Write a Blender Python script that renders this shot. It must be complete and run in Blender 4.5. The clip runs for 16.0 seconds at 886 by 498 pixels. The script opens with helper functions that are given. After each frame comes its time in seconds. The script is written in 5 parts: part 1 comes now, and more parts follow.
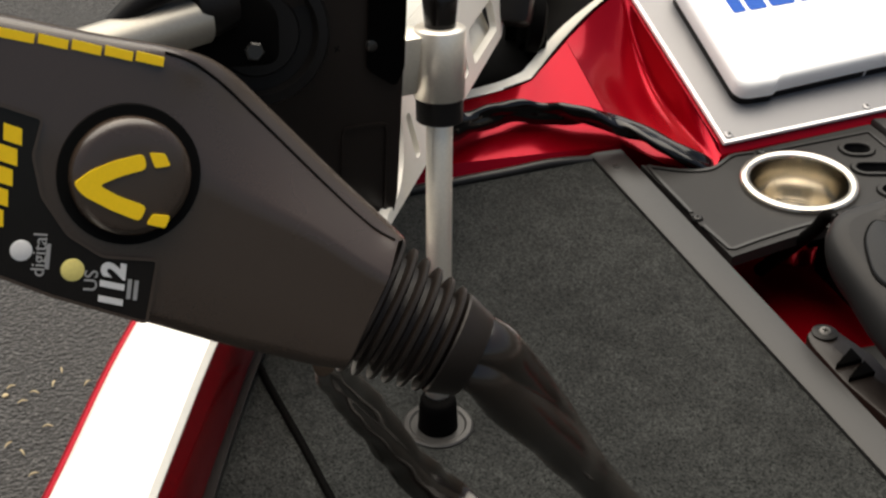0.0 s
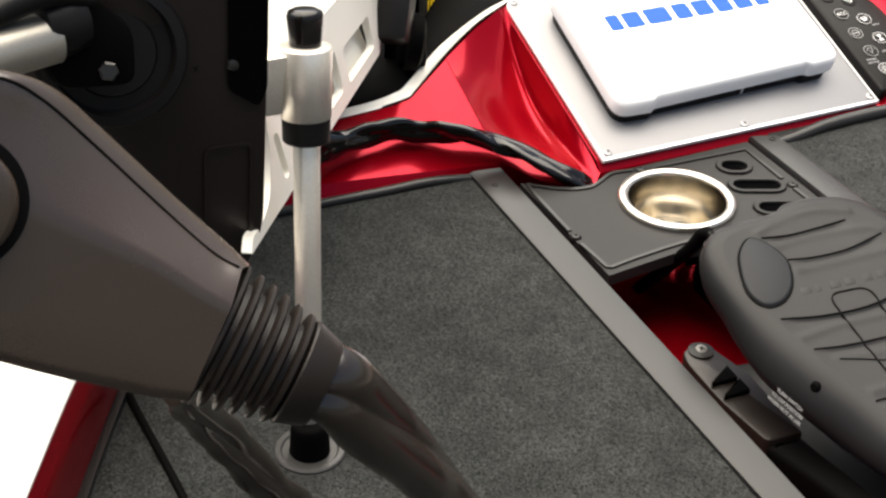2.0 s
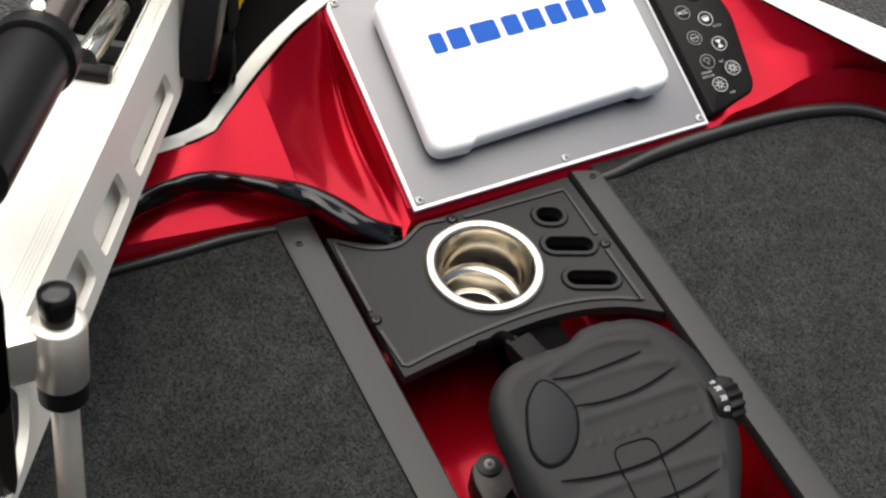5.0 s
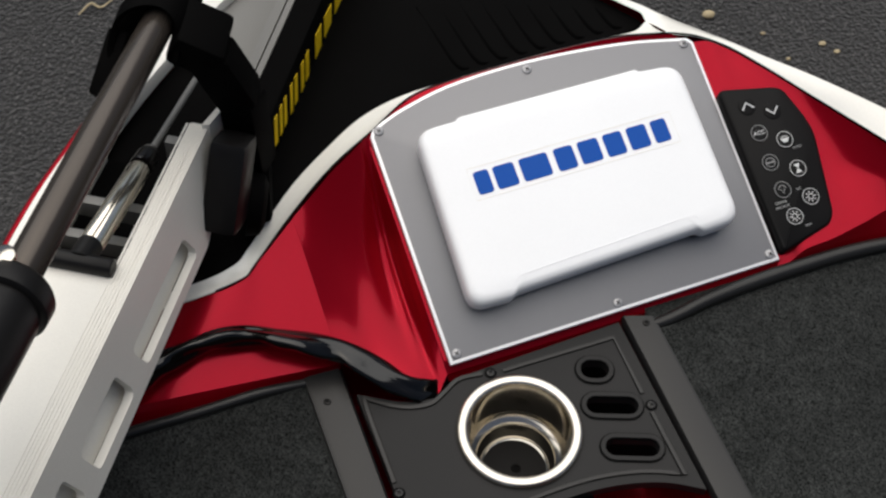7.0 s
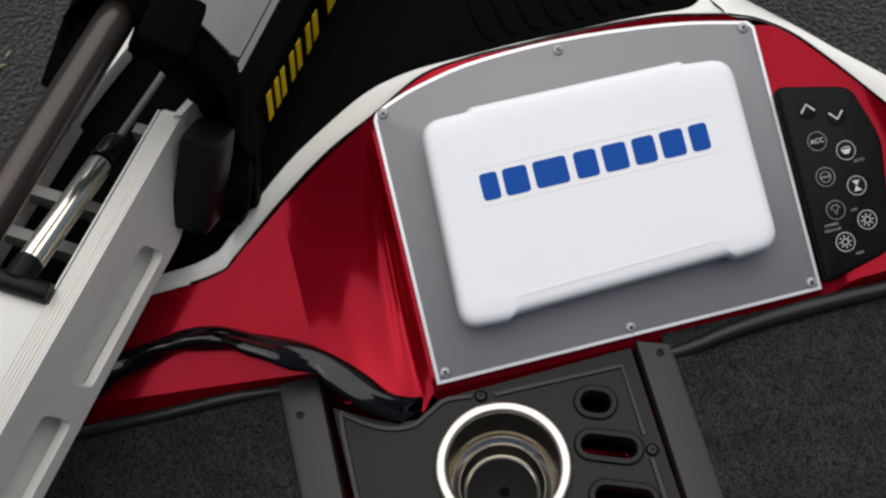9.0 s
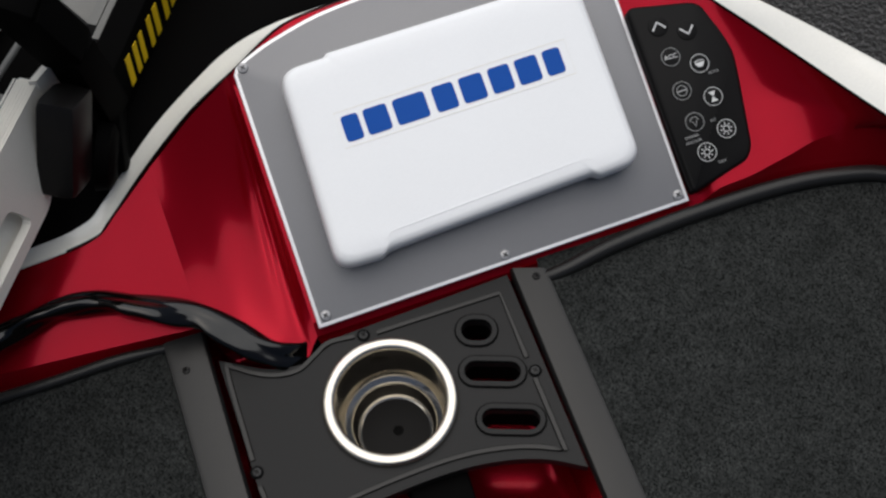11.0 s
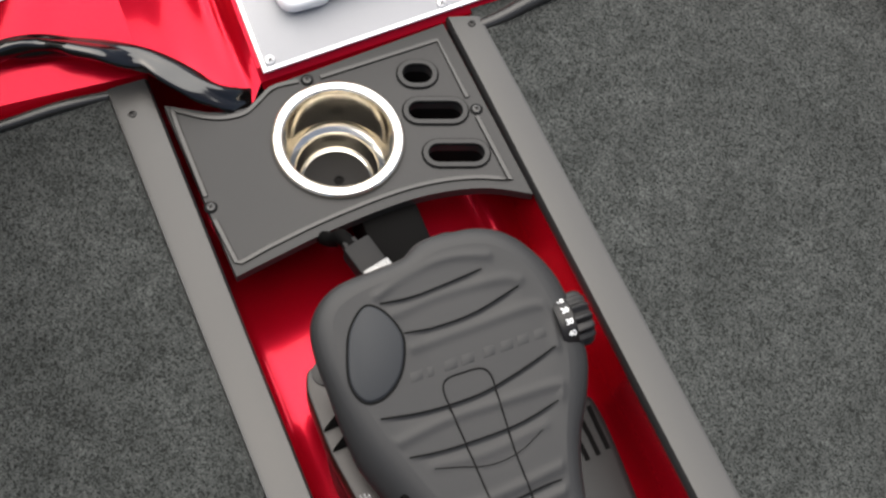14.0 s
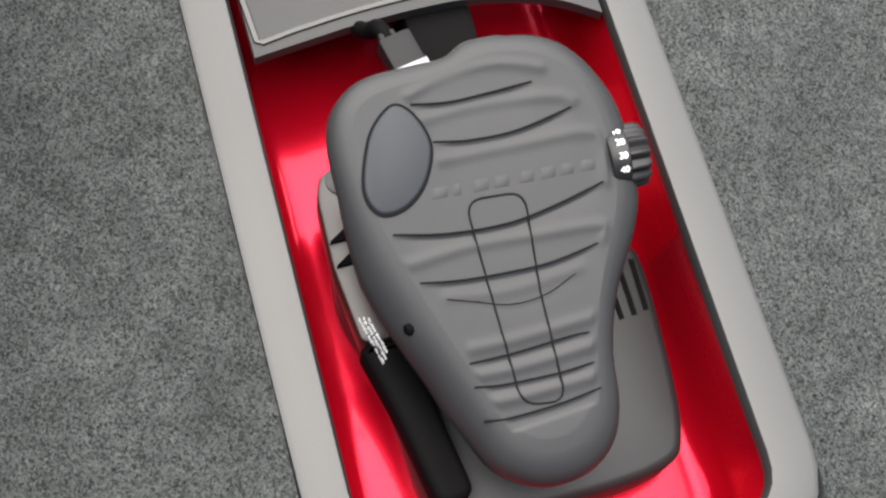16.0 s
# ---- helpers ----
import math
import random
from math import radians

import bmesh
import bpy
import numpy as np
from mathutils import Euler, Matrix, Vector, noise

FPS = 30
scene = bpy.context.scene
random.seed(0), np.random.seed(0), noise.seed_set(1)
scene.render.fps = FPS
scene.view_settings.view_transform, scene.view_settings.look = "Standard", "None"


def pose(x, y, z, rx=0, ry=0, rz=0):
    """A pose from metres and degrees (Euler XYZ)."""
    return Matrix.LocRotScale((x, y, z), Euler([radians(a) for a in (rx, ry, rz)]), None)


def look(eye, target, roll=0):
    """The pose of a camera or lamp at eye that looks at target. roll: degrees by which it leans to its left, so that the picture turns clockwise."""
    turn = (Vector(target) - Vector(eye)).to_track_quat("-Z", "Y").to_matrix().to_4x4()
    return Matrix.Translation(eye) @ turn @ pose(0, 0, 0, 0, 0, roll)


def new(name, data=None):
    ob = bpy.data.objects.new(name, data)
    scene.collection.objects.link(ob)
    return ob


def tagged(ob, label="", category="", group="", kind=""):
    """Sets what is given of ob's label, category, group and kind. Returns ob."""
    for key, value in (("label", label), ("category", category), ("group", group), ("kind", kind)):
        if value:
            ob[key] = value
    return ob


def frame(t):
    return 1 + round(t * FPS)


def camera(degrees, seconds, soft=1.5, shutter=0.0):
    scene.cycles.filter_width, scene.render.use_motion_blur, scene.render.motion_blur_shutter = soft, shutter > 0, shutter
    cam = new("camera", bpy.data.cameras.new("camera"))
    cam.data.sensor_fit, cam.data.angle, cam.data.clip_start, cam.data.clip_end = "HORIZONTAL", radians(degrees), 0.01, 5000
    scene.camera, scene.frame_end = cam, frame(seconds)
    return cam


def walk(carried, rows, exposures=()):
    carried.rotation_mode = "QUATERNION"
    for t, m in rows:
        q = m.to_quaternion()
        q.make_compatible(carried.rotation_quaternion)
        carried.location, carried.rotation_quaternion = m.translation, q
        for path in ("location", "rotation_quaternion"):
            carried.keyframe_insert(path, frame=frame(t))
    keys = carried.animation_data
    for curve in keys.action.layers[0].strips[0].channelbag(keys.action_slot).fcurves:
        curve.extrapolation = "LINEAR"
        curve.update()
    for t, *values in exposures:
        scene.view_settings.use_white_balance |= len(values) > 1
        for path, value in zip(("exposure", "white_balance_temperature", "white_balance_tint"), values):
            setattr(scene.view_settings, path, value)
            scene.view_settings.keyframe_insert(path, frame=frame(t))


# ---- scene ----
cam = camera(32.0, 16.0, soft=2.4)
PATH = [
    (0, (-0.608, -0.971, 0.747), (-0.049, 0.6, -0.359), 0.5),
    (0.5, (-0.6, -0.973, 0.745), (-0.039, 0.599, -0.357), 0.5),
    (1, (-0.598, -0.974, 0.743), (-0.007, 0.593, -0.35), 0.8),
    (1.5, (-0.587, -0.973, 0.744), (0.036, 0.585, -0.346), 1.3),
    (2, (-0.58, -0.965, 0.743), (0.098, 0.571, -0.344), 2.4),
    (2.5, (-0.574, -0.949, 0.738), (0.178, 0.557, -0.343), 3.8),
    (3, (-0.567, -0.92, 0.732), (0.273, 0.536, -0.352), 5.5),
    (5.5, (-0.31, -0.635, 1.179), (0.278, 0.436, -0.405), 8.5),
    (6, (-0.234, -0.6, 1.235), (0.233, 0.467, -0.39), 4.7),
    (6.5, (-0.226, -0.557, 1.235), (0.223, 0.509, -0.397), 4.6),
    (7, (-0.175, -0.481, 1.208), (0.228, 0.576, -0.441), 3.0),
    (7.5, (-0.142, -0.349, 1.199), (0.233, 0.615, -0.513), 4.3),
    (8, (-0.077, -0.259, 1.209), (0.203, 0.603, -0.573), 2.8),
    (10.5, (0.08, -0.304, 1.199), (0.145, 0.518, -0.623), -5.1),
    (11, (0.081, -0.351, 1.189), (0.269, 0.496, -0.613), -5.1),
    (11.5, (0.03, -0.384, 1.163), (0.421, 0.398, -0.636), 0.2),
    (12, (0.006, -0.383, 1.173), (0.45, 0.306, -0.651), 2.4),
    (12.5, (-0.024, -0.38, 1.174), (0.426, 0.291, -0.656), 4.9),
    (13, (-0.06, -0.385, 1.174), (0.404, 0.271, -0.657), 9.2),
    (13.5, (-0.095, -0.449, 1.147), (0.375, 0.266, -0.66), 10.0),
    (14, (-0.108, -0.499, 1.133), (0.333, 0.241, -0.671), 10.1),
    (14.5, (-0.099, -0.508, 1.096), (0.291, 0.228, -0.723), 10.0),
    (15, (-0.09, -0.489, 1.029), (0.27, 0.225, -0.805), 11.8),
    (15.5, (-0.071, -0.48, 0.99), (0.255, 0.191, -0.866), 12.9),
    (16, (-0.077, -0.494, 0.98), (0.262, 0.13, -0.89), 15.8),
]
walk(cam, [(t, look(eye, target, roll)) for t, eye, target, roll in PATH], [(0.0, 1.05, 7200, 9), (1.0, 1.43, 7150, 9), (2.0, 1.76, 7100, 9), (3.0, 1.94, 7000, 9), (5.5, 0.68, 6600, 9), (7.0, 0.10, 6450, 9), (8.0, -0.12, 6250, 9), (10.5, -0.20, 6250, 9), (11.5, -0.02, 6250, 9), (12.0, 0.36, 6350, 9), (12.5, 0.88, 6550, 9), (13.5, 1.5, 6600, 9), (14.5, 2.32, 6450, 9), (16.0, 2.66, 6400, 9)])

# ---- world, sun, exposure ----
world = bpy.data.worlds.new("sky")
scene.world = world
world.use_nodes = True
wn = world.node_tree.nodes
sky = wn.new("ShaderNodeTexSky")
sky.sky_type = "NISHITA"
sky.sun_disc = False
sky.sun_elevation, sky.sun_rotation = radians(76), radians(5)
sky.air_density, sky.dust_density, sky.ozone_density = 1.0, 4.5, 0.35
wn["Background"].inputs["Strength"].default_value = 0.052
world.node_tree.links.new(sky.outputs["Color"], wn["Background"].inputs["Color"])
sun = new("sun", bpy.data.lights.new("sun", "SUN"))
sun.data.energy, sun.data.angle, sun.data.color = 3.0, radians(94), (1.0, 0.97, 0.92)
sun.matrix_world = look((-0.02, 0.60, 1.6), (0.0, 0.0, 0.0))


# ---- materials ----
def material(name, color, rough=0.5, metal=0.0, grain=300.0, vary=0.25, bump=0.1, coat=0.0, stain=8.0, island=0.0, spec=0.5, depth=0.001):
    """Base colour varied at a fine and a coarse scale, with relief and uneven gloss."""
    m = bpy.data.materials.new(name)
    m.use_nodes = True
    nodes, links = m.node_tree.nodes, m.node_tree.links
    b = nodes["Principled BSDF"]
    pos = nodes.new("ShaderNodeTexCoord")
    fine, broad = nodes.new("ShaderNodeTexNoise"), nodes.new("ShaderNodeTexNoise")
    fine.inputs["Scale"].default_value, fine.inputs["Detail"].default_value = grain, 4
    broad.inputs["Scale"].default_value, broad.inputs["Detail"].default_value = stain, 5
    for n in (fine, broad):
        links.new(pos.outputs["Object"], n.inputs["Vector"])
    add = nodes.new("ShaderNodeMath")
    add.operation = "ADD"
    links.new(fine.outputs["Fac"], add.inputs[0])
    links.new(broad.outputs["Fac"], add.inputs[1])
    ramp = nodes.new("ShaderNodeMapRange")
    ramp.inputs["From Min"].default_value, ramp.inputs["From Max"].default_value = 0.6, 1.4
    ramp.inputs["To Min"].default_value, ramp.inputs["To Max"].default_value = 1 - vary, 1 + vary
    links.new(add.outputs[0], ramp.inputs["Value"])
    mul = nodes.new("ShaderNodeVectorMath")
    mul.operation = "MULTIPLY"
    mul.inputs[0].default_value = color
    links.new(ramp.outputs["Result"], mul.inputs[1])
    links.new(mul.outputs[0], b.inputs["Base Color"])
    r = nodes.new("ShaderNodeMapRange")
    r.inputs["To Min"].default_value, r.inputs["To Max"].default_value = max(rough * 0.8, 0.02), min(rough * 1.2, 1)
    links.new(broad.outputs["Fac"], r.inputs["Value"])
    links.new(r.outputs["Result"], b.inputs["Roughness"])
    b.inputs["Metallic"].default_value = metal
    b.inputs["Specular IOR Level"].default_value = spec
    if coat:
        b.inputs["Coat Weight"].default_value, b.inputs["Coat Roughness"].default_value = coat, 0.06
    if bump:
        bp = nodes.new("ShaderNodeBump")
        bp.inputs["Strength"].default_value, bp.inputs["Distance"].default_value = bump, depth
        links.new(fine.outputs["Fac"], bp.inputs["Height"])
        links.new(bp.outputs["Normal"], b.inputs["Normal"])
    return m


def carpet_material():
    """Cut pile: many small tufts of mixed dark gray yarn, flattened in broad patches."""
    m = material("carpet", (1, 1, 1), 1.0, 0, 1500, 0.35, 0, 0, 9, spec=0.05)
    nodes, links = m.node_tree.nodes, m.node_tree.links
    b = nodes["Principled BSDF"]
    tone = b.inputs["Base Color"].links[0].from_socket
    pos = nodes.new("ShaderNodeTexCoord")
    yarn = []
    for scale in (620, 1150):
        v = nodes.new("ShaderNodeTexVoronoi")
        v.inputs["Scale"].default_value = scale
        links.new(pos.outputs["Object"], v.inputs["Vector"])
        sep = nodes.new("ShaderNodeSeparateColor")
        links.new(v.outputs["Color"], sep.inputs["Color"])
        yarn.append(sep.outputs["Green"])
    both = nodes.new("ShaderNodeMath")
    both.operation = "ADD"
    links.new(yarn[0], both.inputs[0])
    links.new(yarn[1], both.inputs[1])
    tuft = nodes.new("ShaderNodeMapRange")
    tuft.inputs["From Min"].default_value, tuft.inputs["From Max"].default_value = 0.25, 1.75
    tuft.inputs["To Min"].default_value, tuft.inputs["To Max"].default_value = 0.0, 1.0
    links.new(both.outputs[0], tuft.inputs["Value"])
    mix = nodes.new("ShaderNodeMix")
    mix.data_type = "RGBA"
    mix.inputs["A"].default_value = (0.0035, 0.0038, 0.0037, 1)
    mix.inputs["B"].default_value = (0.039, 0.0412, 0.0396, 1)
    links.new(tuft.outputs["Result"], mix.inputs["Factor"])
    # worn and brushed patches
    patch = nodes.new("ShaderNodeTexNoise")
    patch.inputs["Scale"].default_value, patch.inputs["Detail"].default_value, patch.inputs["Roughness"].default_value = 34, 6, 0.7
    links.new(pos.outputs["Object"], patch.inputs["Vector"])
    worn = nodes.new("ShaderNodeMapRange")
    worn.inputs["From Min"].default_value, worn.inputs["From Max"].default_value = 0.3, 0.7
    worn.inputs["To Min"].default_value, worn.inputs["To Max"].default_value = 0.72, 1.28
    links.new(patch.outputs["Fac"], worn.inputs["Value"])
    one, two = nodes.new("ShaderNodeVectorMath"), nodes.new("ShaderNodeVectorMath")
    one.operation = two.operation = "MULTIPLY"
    links.new(mix.outputs["Result"], one.inputs[0])
    links.new(worn.outputs["Result"], one.inputs[1])
    links.new(one.outputs[0], two.inputs[0])
    links.new(tone, two.inputs[1])
    links.new(two.outputs[0], b.inputs["Base Color"])
    bp = nodes.new("ShaderNodeBump")
    bp.inputs["Strength"].default_value, bp.inputs["Distance"].default_value = 0.35, 0.001
    links.new(both.outputs[0], bp.inputs["Height"])
    links.new(bp.outputs["Normal"], b.inputs["Normal"])
    b.inputs["Sheen Weight"].default_value, b.inputs["Sheen Roughness"].default_value = 0.12, 0.4
    return m


def asphalt_material():
    m = material("asphalt", (0.0195, 0.0188, 0.0182), 0.85, 0, 130, 0.8, 1.0, 0, 3, spec=0.6, depth=0.028)
    nodes, links = m.node_tree.nodes, m.node_tree.links
    pos = nodes.new("ShaderNodeTexCoord")
    v = nodes.new("ShaderNodeTexVoronoi")
    v.inputs["Scale"].default_value = 290
    links.new(pos.outputs["Object"], v.inputs["Vector"])
    sep = nodes.new("ShaderNodeSeparateColor")
    links.new(v.outputs["Color"], sep.inputs["Color"])
    stone = nodes.new("ShaderNodeMapRange")
    stone.inputs["From Min"].default_value, stone.inputs["From Max"].default_value = 0.85, 1.0
    links.new(sep.outputs["Red"], stone.inputs["Value"])
    b = nodes["Principled BSDF"]
    base = b.inputs["Base Color"].links[0].from_socket
    mix = nodes.new("ShaderNodeMix")
    mix.data_type = "RGBA"
    mix.inputs["B"].default_value = (0.115, 0.112, 0.108, 1)
    b.inputs["Sheen Weight"].default_value, b.inputs["Sheen Roughness"].default_value = 0.12, 0.3
    links.new(stone.outputs["Result"], mix.inputs["Factor"])
    links.new(base, mix.inputs["A"])
    links.new(mix.outputs["Result"], b.inputs["Base Color"])
    return m


CARPET = carpet_material()
ASPHALT = asphalt_material()
RED = material("red_gelcoat", (0.250, 0.0012, 0.0068), 0.19, 0.42, 900, 0.08, 0.0, 0.09, 6, spec=0.4)
WHITE_GEL = material("white_gelcoat", (0.80, 0.785, 0.73), 0.22, 0, 500, 0.05, 0.0, 0.5, 5)
WHITE_PLASTIC = material("white_plastic", (0.86, 0.87, 0.885), 0.38, 0, 700, 0.03, 0.03, 0, 9)
GRAY_PANEL = material("gray_panel", (0.20, 0.20, 0.21), 0.42, 0.25, 1200, 0.06, 0.04, 0, 10)
EDGE_METAL = material("panel_edge", (0.86, 0.86, 0.87), 0.35, 0.25, 700, 0.1, 0.05)
TRIM = material("gray_trim", (0.0138, 0.0136, 0.0136), 0.36, 0, 800, 0.1, 0.1, 0, 9, spec=0.31)
PLATE = material("dark_plate", (0.018, 0.0178, 0.0178), 0.5, 0, 1600, 0.12, 0.15, 0, 9, spec=0.15)
GROOVE = material("groove_dark", (0.004, 0.004, 0.004), 0.8, 0, 900, 0.1, 0.0, spec=0.05)
STEEL = material("steel", (0.66, 0.61, 0.53), 0.2, 0.95, 250, 0.05, 0.0, 0, 30)
BLACK = material("black_plastic", (0.0065, 0.006, 0.006), 0.42, 0, 1500, 0.15, 0.08, 0, 14, spec=0.2)
BLACK_MATTE = material("black_matte", (0.0016, 0.0015, 0.0015), 0.7, 0, 900, 0.2, 0.1, 0, 14, spec=0.03)
BLACK_GLOSS = material("black_gloss", (0.005, 0.0042, 0.004), 0.2, 0, 900, 0.1, 0.0, 0.0, 14, spec=0.35)
COVER_BROWN = material("brown_black_plastic", (0.0120, 0.0086, 0.0072), 0.4, 0, 1500, 0.15, 0.08, 0, 14, spec=0.3)
PEDAL = material("pedal_plastic", (0.0148, 0.0148, 0.0152), 0.46, 0, 1400, 0.1, 0.12, 0, 12, spec=0.18)
PEDAL_BASE = material("pedal_base", (0.0090, 0.0090, 0.0093), 0.48, 0, 1400, 0.1, 0.1, 0, 12, spec=0.18)
PEDAL_BUTTON = material("pedal_button", (0.0145, 0.0158, 0.0178), 0.5, 0, 1400, 0.08, 0.08, 0, 12, spec=0.14)
HEAD = material("head_plastic", (0.034, 0.0225, 0.0160), 0.26, 0, 1600, 0.1, 0.03, 0, 14, spec=0.8)
RUBBER = material("rubber", (0.0135, 0.0104, 0.0088), 0.42, 0, 900, 0.15, 0.1, 0, 14, spec=0.26)
SLEEVE = material("cable_sleeve", (0.0140, 0.0098, 0.0070), 0.21, 0, 60, 0.3, 0.0, 0, 25, spec=0.7)
SLEEVE_BLACK = material("black_cable_sleeve", (0.0020, 0.0018, 0.0018), 0.10, 0, 60, 0.12, 0.0, 0, 25, spec=0.45)
WHITE_METAL = material("white_metal", (0.78, 0.755, 0.69), 0.4, 0.1, 700, 0.06, 0.04, 0, 9)
ALU = material("brushed_aluminium", (0.90, 0.84, 0.74), 0.36, 0.7, 500, 0.08, 0.03, 0, 30)
TUBE = material("gray_tube", (0.060, 0.050, 0.042), 0.24, 0.55, 600, 0.1, 0.02, 0, 20)
RAW_METAL = material("worn_metal", (0.17, 0.168, 0.16), 0.48, 0.25, 900, 0.10, 0.02, 0, 12, spec=0.3)
PANEL_SCREW = material("dull_screw", (0.33, 0.33, 0.34), 0.4, 0.5, 900, 0.1, 0.0)
RING = material("dull_ring", (0.034, 0.033, 0.032), 0.4, 0.2, 900, 0.12, 0.05)
YELLOW = material("yellow_paint", (0.85, 0.56, 0.01), 0.4, 0, 900, 0.06, 0.0)
PALE_YELLOW = material("pale_yellow", (0.72, 0.62, 0.20), 0.4, 0, 900, 0.1, 0.0)
BLUE = material("blue_print", (0.003, 0.070, 0.36), 0.5, 0, 900, 0.05, 0.0, spec=0.15)
PRINT = material("white_print", (0.62, 0.62, 0.62), 0.5, 0, 900, 0.05, 0.0)
PRINT_DIM = material("gray_print", (0.28, 0.28, 0.28), 0.5, 0, 900, 0.05, 0.0)
STRAW = material("straw", (0.40, 0.33, 0.20), 0.8, 0, 300, 0.3, 0.2)


RED.node_tree.nodes["Principled BSDF"].inputs["Specular Tint"].default_value = (0.95, 0.14, 0.32, 1)
GLINT_METAL = material("glint_metal", (0.11, 0.11, 0.11), 0.28, 0.6, 700, 0.12, 0.04, 0, 30)
TUBE_END = material("bare_tube_end", (0.34, 0.32, 0.28), 0.38, 0.6, 600, 0.1, 0.02, 0, 20)
BOLT_DULL = material("dull_bolt", (0.055, 0.054, 0.052), 0.32, 0.8, 900, 0.25, 0.05, 0, 60)
CUP_STEEL = material("turned_steel", (0.57, 0.53, 0.46), 0.13, 1.0, 300, 0.02, 0.0, 0, 4)
CHROME = material("warm_chrome", (0.90, 0.83, 0.70), 0.15, 0.95, 300, 0.03, 0.0, 0, 8)
SWITCH_BLACK = material("switch_rubber", (0.0042, 0.0040, 0.0042), 0.5, 0, 1500, 0.12, 0.05, 0, 14, spec=0.12)
cs = CUP_STEEL.node_tree
turned = cs.nodes.new("ShaderNodeTangent")
turned.direction_type, turned.axis = "RADIAL", "Z"
cs.links.new(turned.outputs["Tangent"], cs.nodes["Principled BSDF"].inputs["Tangent"])
cs.nodes["Principled BSDF"].inputs["Anisotropic"].default_value = 0.35
cs.nodes["Principled BSDF"].inputs["Anisotropic Rotation"].default_value = 0.25

# ---- building helpers ----
def part(name, bm, mat, parent=None, label="", smooth=40, recalc=True):
    """Link a bmesh as one mesh object under a thing or a part."""
    if recalc:
        bmesh.ops.recalc_face_normals(bm, faces=bm.faces)
    me = bpy.data.meshes.new(name)
    bm.to_mesh(me)
    bm.free()
    me.materials.append(mat)
    if smooth:
        me.shade_smooth()
        me.set_sharp_from_angle(angle=radians(smooth))
    ob = new(name, me)
    if parent is not None:
        ob.parent = parent
        ob.matrix_parent_inverse = parent.matrix_world.inverted()
    if label:
        ob["label"] = label
    return ob


def thing(name, label, category, at=(0, 0, 0), group="", kind=""):
    ob = new(name)
    ob.empty_display_size = 0.02
    ob.matrix_world = Matrix.Translation(at)
    bpy.context.view_layer.update()
    return tagged(ob, label, category, group, kind)


def basis(origin, ex, ey, ez):
    m = Matrix.Identity(4)
    for i, axis in enumerate((ex, ey, ez)):
        for j in range(3):
            m[j][i] = axis[j]
    m.translation = origin
    return m


def box(bm, c, size, m=None, bevel=0.0):
    r = bmesh.ops.create_cube(bm, size=1.0, matrix=(m or Matrix.Identity(4)) @ Matrix.Translation(c) @ Matrix.Diagonal((*size, 1)))
    if bevel:
        edges = list({e for v in r["verts"] for e in v.link_edges})
        bmesh.ops.bevel(bm, geom=edges, offset=bevel, segments=2, profile=0.6, affect="EDGES")
    return bm


def ring_loft(bm, rings, close=True, cap0=True, cap1=True):
    """Skin a list of equal-length rings of points."""
    vs = [[bm.verts.new(p) for p in ring] for ring in rings]
    n = len(vs[0])
    for a, b in zip(vs, vs[1:]):
        for i in range(n if close else n - 1):
            j = (i + 1) % n
            bm.faces.new((a[i], a[j], b[j], b[i]))
    if close and cap0:
        bm.faces.new(vs[0])
    if close and cap1:
        bm.faces.new(vs[-1])
    return bm


def frame_at(direction):
    z = Vector(direction).normalized()
    x = z.orthogonal().normalized()
    return x, z.cross(x), z


def lathe(bm, p0, p1, profile, seg=32, cap0=True, cap1=True):
    """A turned body: profile of (share of the way from p0 to p1 in metres, radius)."""
    p0, p1 = Vector(p0), Vector(p1)
    x, y, z = frame_at(p1 - p0)
    rings = []
    for h, r in profile:
        rings.append([p0 + z * h + (x * math.cos(a) + y * math.sin(a)) * r for a in (2 * math.pi * i / seg for i in range(seg))])
    return ring_loft(bm, rings, True, cap0, cap1)


def rod(bm, p0, p1, r, seg=24, chamfer=0.1):
    d = (Vector(p1) - Vector(p0)).length
    c = r * chamfer
    return lathe(bm, p0, p1, [(0, r - c), (c, r), (d - c, r), (d, r - c)], seg)


def smooth_line(pts, n):
    """Catmull-Rom through the points, n samples."""
    p = [Vector(q) for q in pts]
    p = [p[0] * 2 - p[1]] + p + [p[-1] * 2 - p[-2]]
    out, k = [], len(p) - 3
    for i in range(n):
        f = i * k / (n - 1)
        a = min(int(f), k - 1)
        t = f - a
        p0, p1, p2, p3 = p[a : a + 4]
        out.append(0.5 * (2 * p1 + (p2 - p0) * t + (2 * p0 - 5 * p1 + 4 * p2 - p3) * t * t + (3 * p1 - p0 - 3 * p2 + p3) * t**3))
    return out


